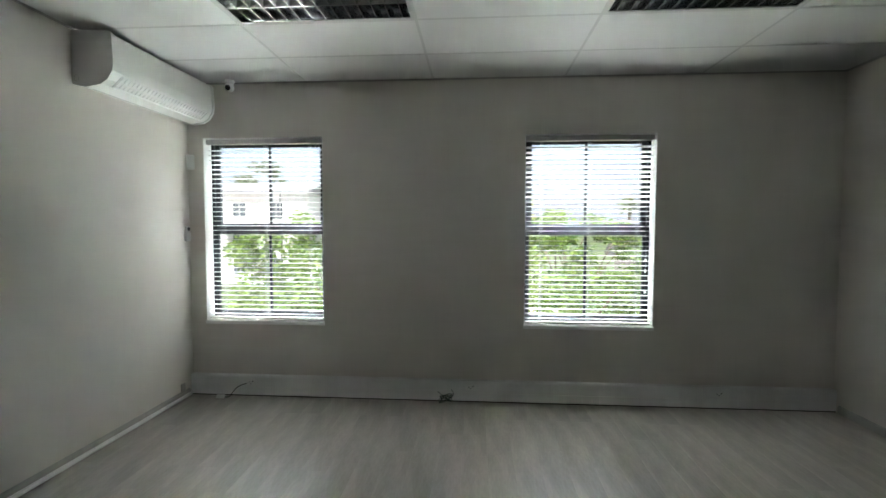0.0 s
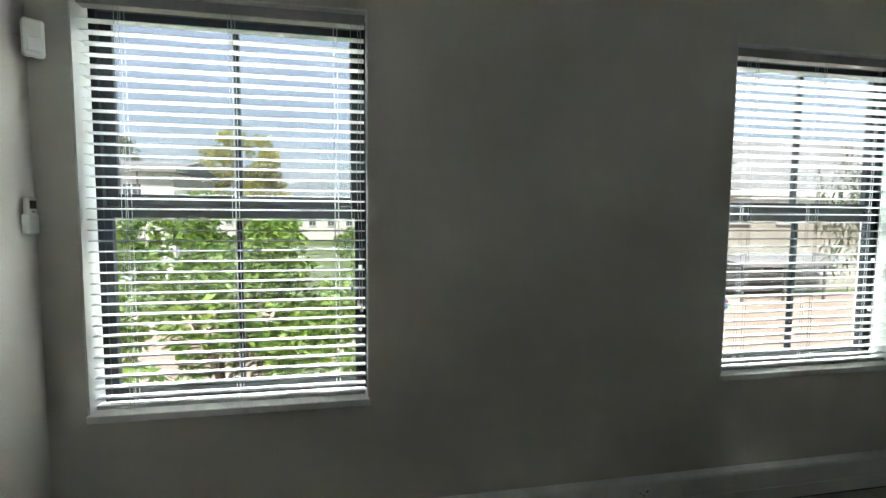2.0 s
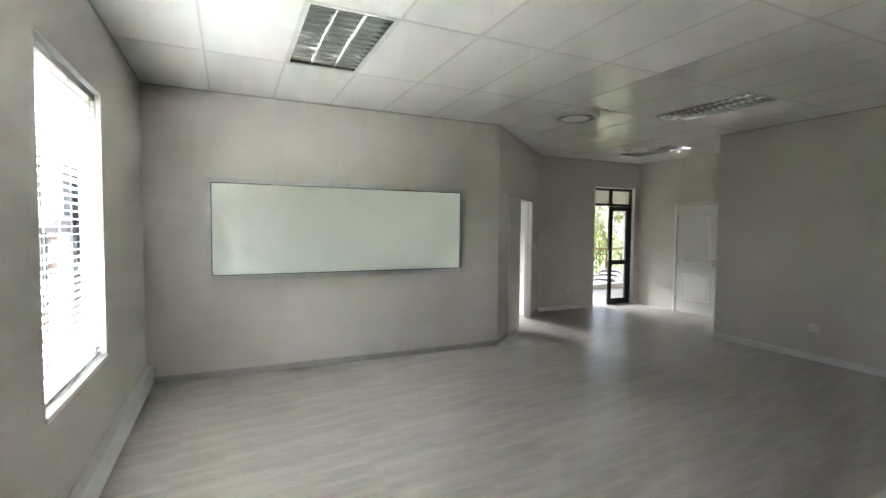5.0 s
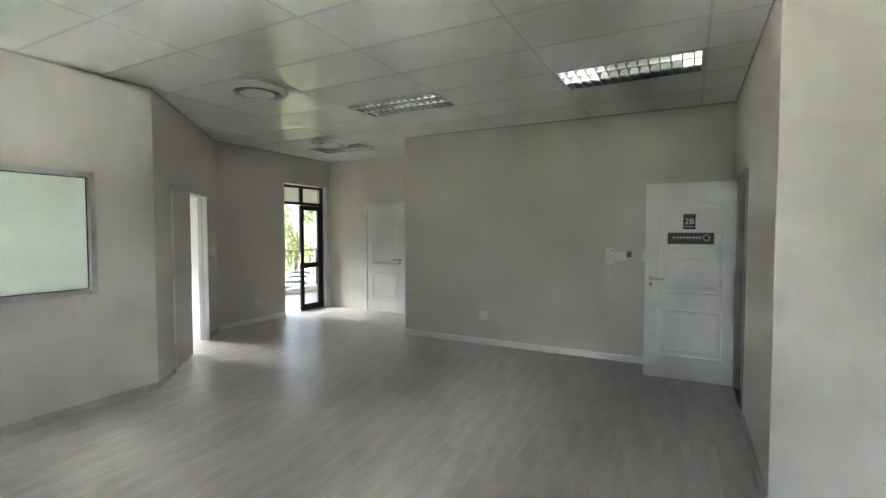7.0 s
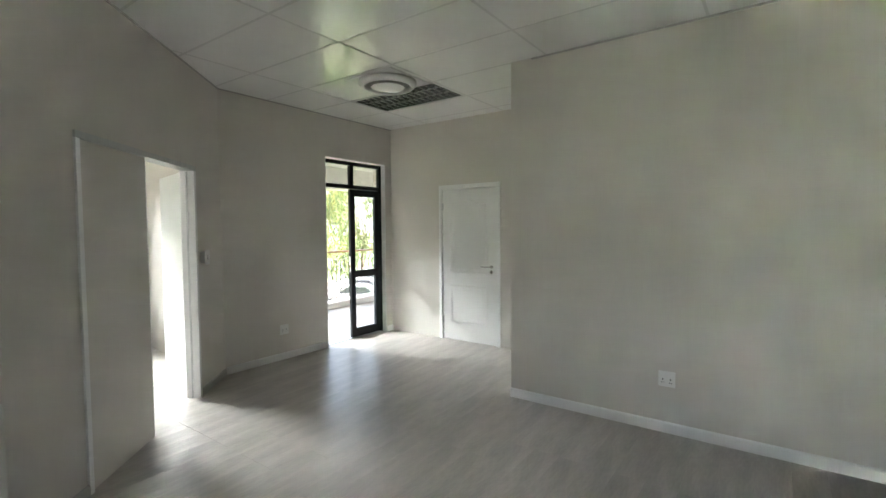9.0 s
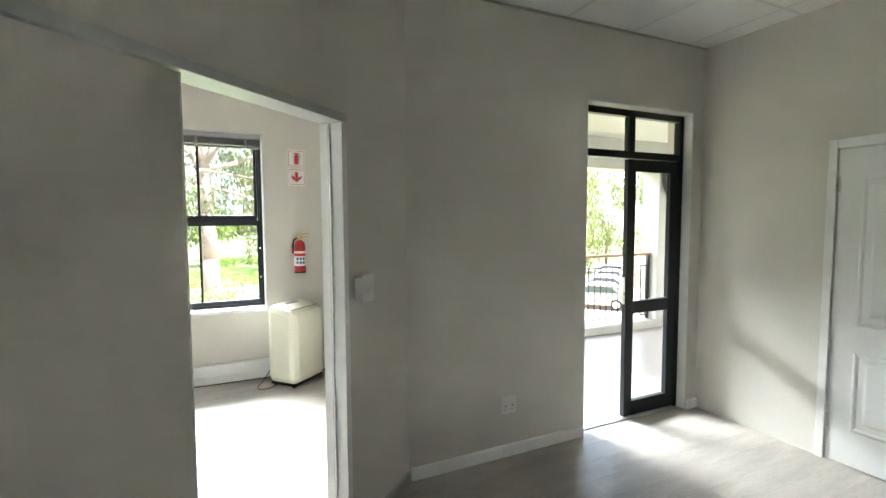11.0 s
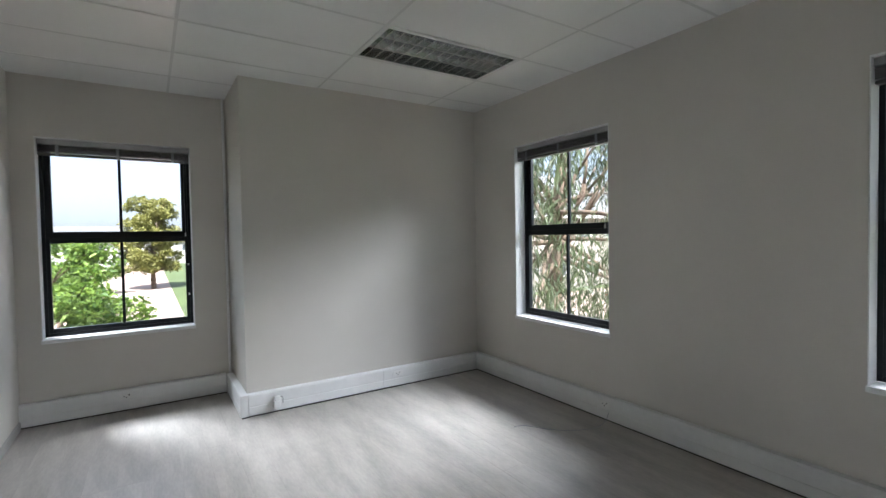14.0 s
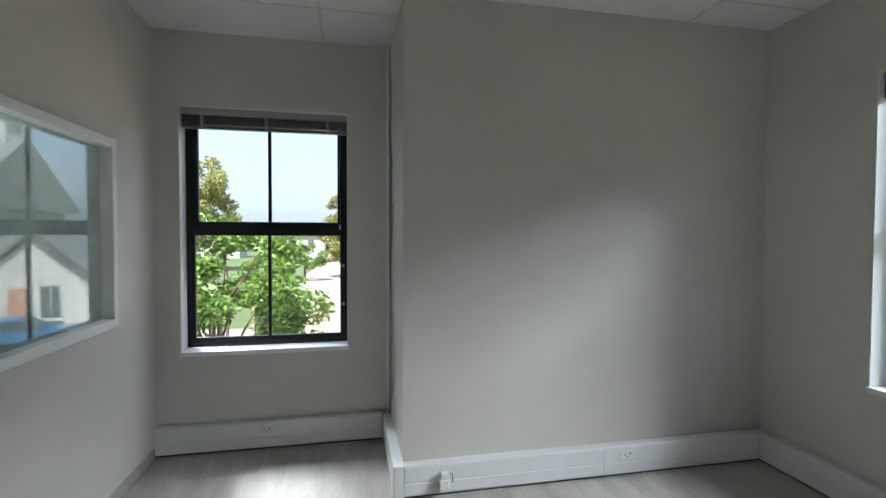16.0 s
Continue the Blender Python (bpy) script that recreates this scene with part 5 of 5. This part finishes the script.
part("cap", box(B(), 22.45, 24.15, 33.15, 34.85, 8.6, 8.8), BRICK, c)
for i in range(7):
    opening(ob, 24.5 + i * 3.9, 29.28, 1.9, 1.6, 1.4, 0)
for i in range(5):
    opening(ob, 27.5 + i * 4.6, 29.28, -1.7, 1.8, 1.3, 0)
ob = thing("house", "white gabled wing with a grey hipped roof", "house")
part("wall", box(B(), 11.0, 21.8, 30.2, 36, GZ, -0.4), BEIGE, ob)
part("roof", prism(B(), [(29.6, -0.5), (29.6, -0.3), (33.1, 2.1), (36.6, -0.3), (36.6, -0.5)], "x", 10.4, 22.3), ROOFDARK, ob)
g = part("gable_wall", prism(B(), [(15.2, GZ), (20.6, GZ), (20.6, -0.8), (17.9, 1.5), (15.2, -0.8)], "y", 27.6, 30.15), RENDERED, ob, "white gabled porch")
part("gable_roof", prism(B(), [(14.9, -1.0), (14.9, -0.75), (17.9, 1.85), (20.9, -0.75), (20.9, -1.0), (17.9, 1.6)], "y", 27.3, 31.5), ROOFDARK, g)
opening(ob, 17.2, 27.58, -1.9, 1.0, 1.7, 0)
part("shutter", box(B(), 18.2, 19.1, 27.52, 27.59, -2.6, -1.2), BRICK, ob, "brown timber shutter")
opening(ob, 12.8, 30.18, -1.8, 1.6, 1.2, 0)
part("downpipe", cyl(B(), (14.8, 30.1, GZ), (14.8, 30.1, -0.4), 0.09, n=8), ROOF, ob)
ob = thing("carport", "grey slatted carport beside the house", "carport")
for x in (22.0, 25.0, 28.0):
    part("post", box(B(), x - 0.06, x + 0.06, 26.0, 26.12, GZ, -1.4), ROOFDARK, ob)
part("roof", prism(B(), [(25.6, -1.4), (29.2, -1.0), (29.2, -0.85), (25.6, -1.25)], "x", 21.6, 31), ROOF, ob)
for i in range(8):
    part("slat", box(B(), 21.7, 31, 28.9, 28.96, GZ + 0.2 + i * 0.3, GZ + 0.4 + i * 0.3), ROOFDARK, ob)
for k, (x, y) in enumerate(((-6, 95), (8, 120), (-25, 110))):
    ob = thing("house", "distant white house with a grey gabled roof", "house", group="distant houses")
    part("wall", box(B(), x - 6, x + 6, y, y + 8, GZ, 1.6), RENDERED, ob)
    part("roof", prism(B(), [(y - 0.6, 1.5), (y + 4, 4.3), (y + 8.6, 1.5)], "x", x - 6.5, x + 6.5), ROOFDARK, ob)
    for i in (-3.5, 0, 3.5):
        opening(ob, x + i, y - 0.02, 0.0, 1.3, 1.4, 0)


# ---- vehicles ----
def car(x, y, heading, paint, label):
    ob = thing("car", label, "car", pose(x, y, GZ, 0, 0, heading))
    side = [(-2.1, 0.32), (2.1, 0.32), (2.14, 0.55), (2.02, 0.74), (1.0, 0.88), (-1.55, 0.94), (-2.08, 0.86), (-2.14, 0.55)]
    bm = prism(B(), side, "y", -0.83, 0.83)
    bmesh.ops.bevel(bm, geom=bm.edges[:], offset=0.06, segments=2, affect="EDGES")
    body = part("body", bm, paint, ob)
    roof = [(-1.65, 0.90), (1.05, 0.86), (0.30, 1.36), (-0.1, 1.42), (-1.1, 1.38)]
    bm = prism(B(), roof, "y", -0.70, 0.70)
    bmesh.ops.bevel(bm, geom=bm.edges[:], offset=0.05, segments=2, affect="EDGES")
    part("cabin", bm, paint, ob)
    for s in (-1, 1):
        part("side_window", prism(B(), [(-1.40, 0.95), (0.78, 0.93), (0.22, 1.31), (-1.0, 1.31)], "y", s * 0.705 - 0.004, s * 0.705 + 0.004), WINDARK, ob)
        part("head_lamp", box(B(), 2.02, 2.10, s * 0.62 - 0.16, s * 0.62 + 0.16, 0.60, 0.72, 0.01), SILVER, ob)
        part("tail_lamp", box(B(), -2.14, -2.06, s * 0.62 - 0.16, s * 0.62 + 0.16, 0.66, 0.80, 0.01), LAMPRED, ob)
    part("rear_window", box(B(), -0.035, -0.025, -0.56, 0.56, -0.20, 0.20, m=Matrix.Translation((-1.42, 0, 1.15)) @ Matrix.Rotation(radians(48), 4, "Y")), WINDARK, ob)
    part("windscreen", box(B(), 0.028, 0.036, -0.58, 0.58, -0.30, 0.30, m=Matrix.Translation((0.68, 0, 1.11)) @ Matrix.Rotation(radians(-56), 4, "Y")), WINDARK, ob)
    part("number_plate", box(B(), -2.16, -2.13, -0.24, 0.24, 0.52, 0.62), SILVER, ob)
    for wx in (-1.3, 1.32):
        for s in (-1, 1):
            w = part("wheel", cyl(B(), (wx, s * 0.66, 0.31), (wx, s * 0.85, 0.31), 0.31, n=24), TYRE, ob)
            part("rim", cyl(B(), (wx, s * 0.851, 0.31), (wx, s * 0.858, 0.31), 0.20, n=20), SILVER, w)
    return ob


car(16.7, 24.6, 145, CARBLUE, "light blue hatchback parked in the yard")
car(34.2, 19.4, -20, CARSILVER, "silver car parked across the paving")
for k in range(4):
    car(23.5 + k * 2.6, -20.5 - k * 2.9, 40, CARSILVER, "pale car in the car park below the balcony")
car(58.0, 22, 10, CARSILVER, "pale car parked far beyond the lawn")


def lamp_post(x, y, h, label):
    ob = thing("street_lamp", label, "street lamp", pose(x, y, GZ))
    part("pole", cyl(B(), (0, 0, 0), (0, 0, h), 0.06, 0.04, n=10), BLACK, ob)
    part("lantern", cyl(B(), (0, 0, h), (0, 0, h + 0.4), 0.12, 0.20, n=8), PLASTIC, ob)
    part("cap", cyl(B(), (0, 0, h + 0.4), (0, 0, h + 0.55), 0.22, 0.03, n=8), BLACK, ob)


lamp_post(20.5, -15.3, 3.4, "dark lamp post with a pale lantern by the car park")
ob = thing("sign_post", "grey pole with small arms and cameras", "pole", pose(3.65, 14.4, GZ))
part("pole", cyl(B(), (0, 0, 0), (0, 0, 3.75), 0.09, 0.08, n=12), KERB, ob)
part("arm", box(B(), 0.0, 0.65, -0.04, 0.04, 3.62, 3.72, 0.01), KERB, ob)
part("arm", box(B(), -0.35, 0.0, -0.04, 0.04, 3.45, 3.55, 0.01), KERB, ob)
part("camera_head", box(B(), 0.1, 0.42, -0.07, 0.07, 3.36, 3.48, 0.02), PLASTIC, ob)
ob = thing("sign_board", "small teal and white notice board on a post", "sign", pose(42, 4.6, GZ, 0, 0, -90))
part("post", box(B(), -0.05, 0.05, -0.03, 0.03, 0, 2.6), SILVER, ob)
part("board", box(B(), -0.45, 0.45, -0.05, -0.03, 1.8, 3.0, 0.01), PLASTIC, ob)
part("panel", box(B(), -0.4, 0.4, -0.056, -0.05, 2.3, 2.95), material("teal_sign", (0.02, 0.35, 0.36), 0.5), ob)
ob = thing("utility_box", "white electrical kiosk on the lawn edge", "kiosk", pose(26.8, -1.9, GZ))
part("cabinet", box(B(), -0.4, 0.4, -0.5, 0.5, 0.06, 1.5, 0.03), PLASTIC, ob)
part("lid", box(B(), -0.45, 0.45, -0.55, 0.55, 1.5, 1.58, 0.02), SILVER, ob)


# ---- floor planks, laid along y with staggered joints ----
def plank_mesh(length, w=0.178):
    bm = B()
    c = 0.0005
    a, b = [(-w / 2, 0), (w / 2, 0), (w / 2, length), (-w / 2, length)], [(-w / 2 + c, c), (w / 2 - c, c), (w / 2 - c, length - c), (-w / 2 + c, length - c)]
    lo, hi = [bm.verts.new((x, y, -0.0009)) for x, y in a], [bm.verts.new((x, y, 0.0)) for x, y in b]
    bm.faces.new(hi)
    for i in range(4):
        j = (i + 1) % 4
        bm.faces.new((lo[i], lo[j], hi[j], hi[i]))
    bmesh.ops.recalc_face_normals(bm, faces=bm.faces[:])
    return mesh_of("plank", bm, VINYL)


def inside(x, y):
    return any(all(a * x + b * y <= c + 0.17 for a, b, c in r) for r in (*MAIN, *OFFICE))


PL, PW = 1.22, 0.18
full = plank_mesh(PL - 0.0003, PW - 0.0003)
rest, count = [], 0
rng = random.Random(11)
i = 0
x = -2.6 + PW / 2
while x < 8.05:
    y = -4.86 - rng.choice((0.0, 0.31, 0.62, 0.93))
    while y < 4.3:
        if any(inside(x, y + PL * f) for f in (0.0, 0.25, 0.5, 0.75, 1.0)):
            if count < 300 and -2.5 < x < 5.2:
                shared("plank", full, floor, pose(x, y, rng.uniform(-0.0001, 0.0001)))
                count += 1
            else:
                rest.append((x, y))
        y += PL
    x += PW
me = bpy.data.meshes.new("planks")
vs, fs = [], []
src = [(v.co.x, v.co.y, v.co.z) for v in full.vertices]
pol = [tuple(p.vertices) for p in full.polygons]
for a, b in rest:
    k = len(vs)
    vs += [(a + u, b + v, w) for u, v, w in src]
    fs += [tuple(k + q for q in p) for p in pol]
me.from_pydata(vs, [], fs)
me.materials.append(VINYL)
ob = new("planks", me)
ob.parent = floor
tagged(ob, kind="stuff")
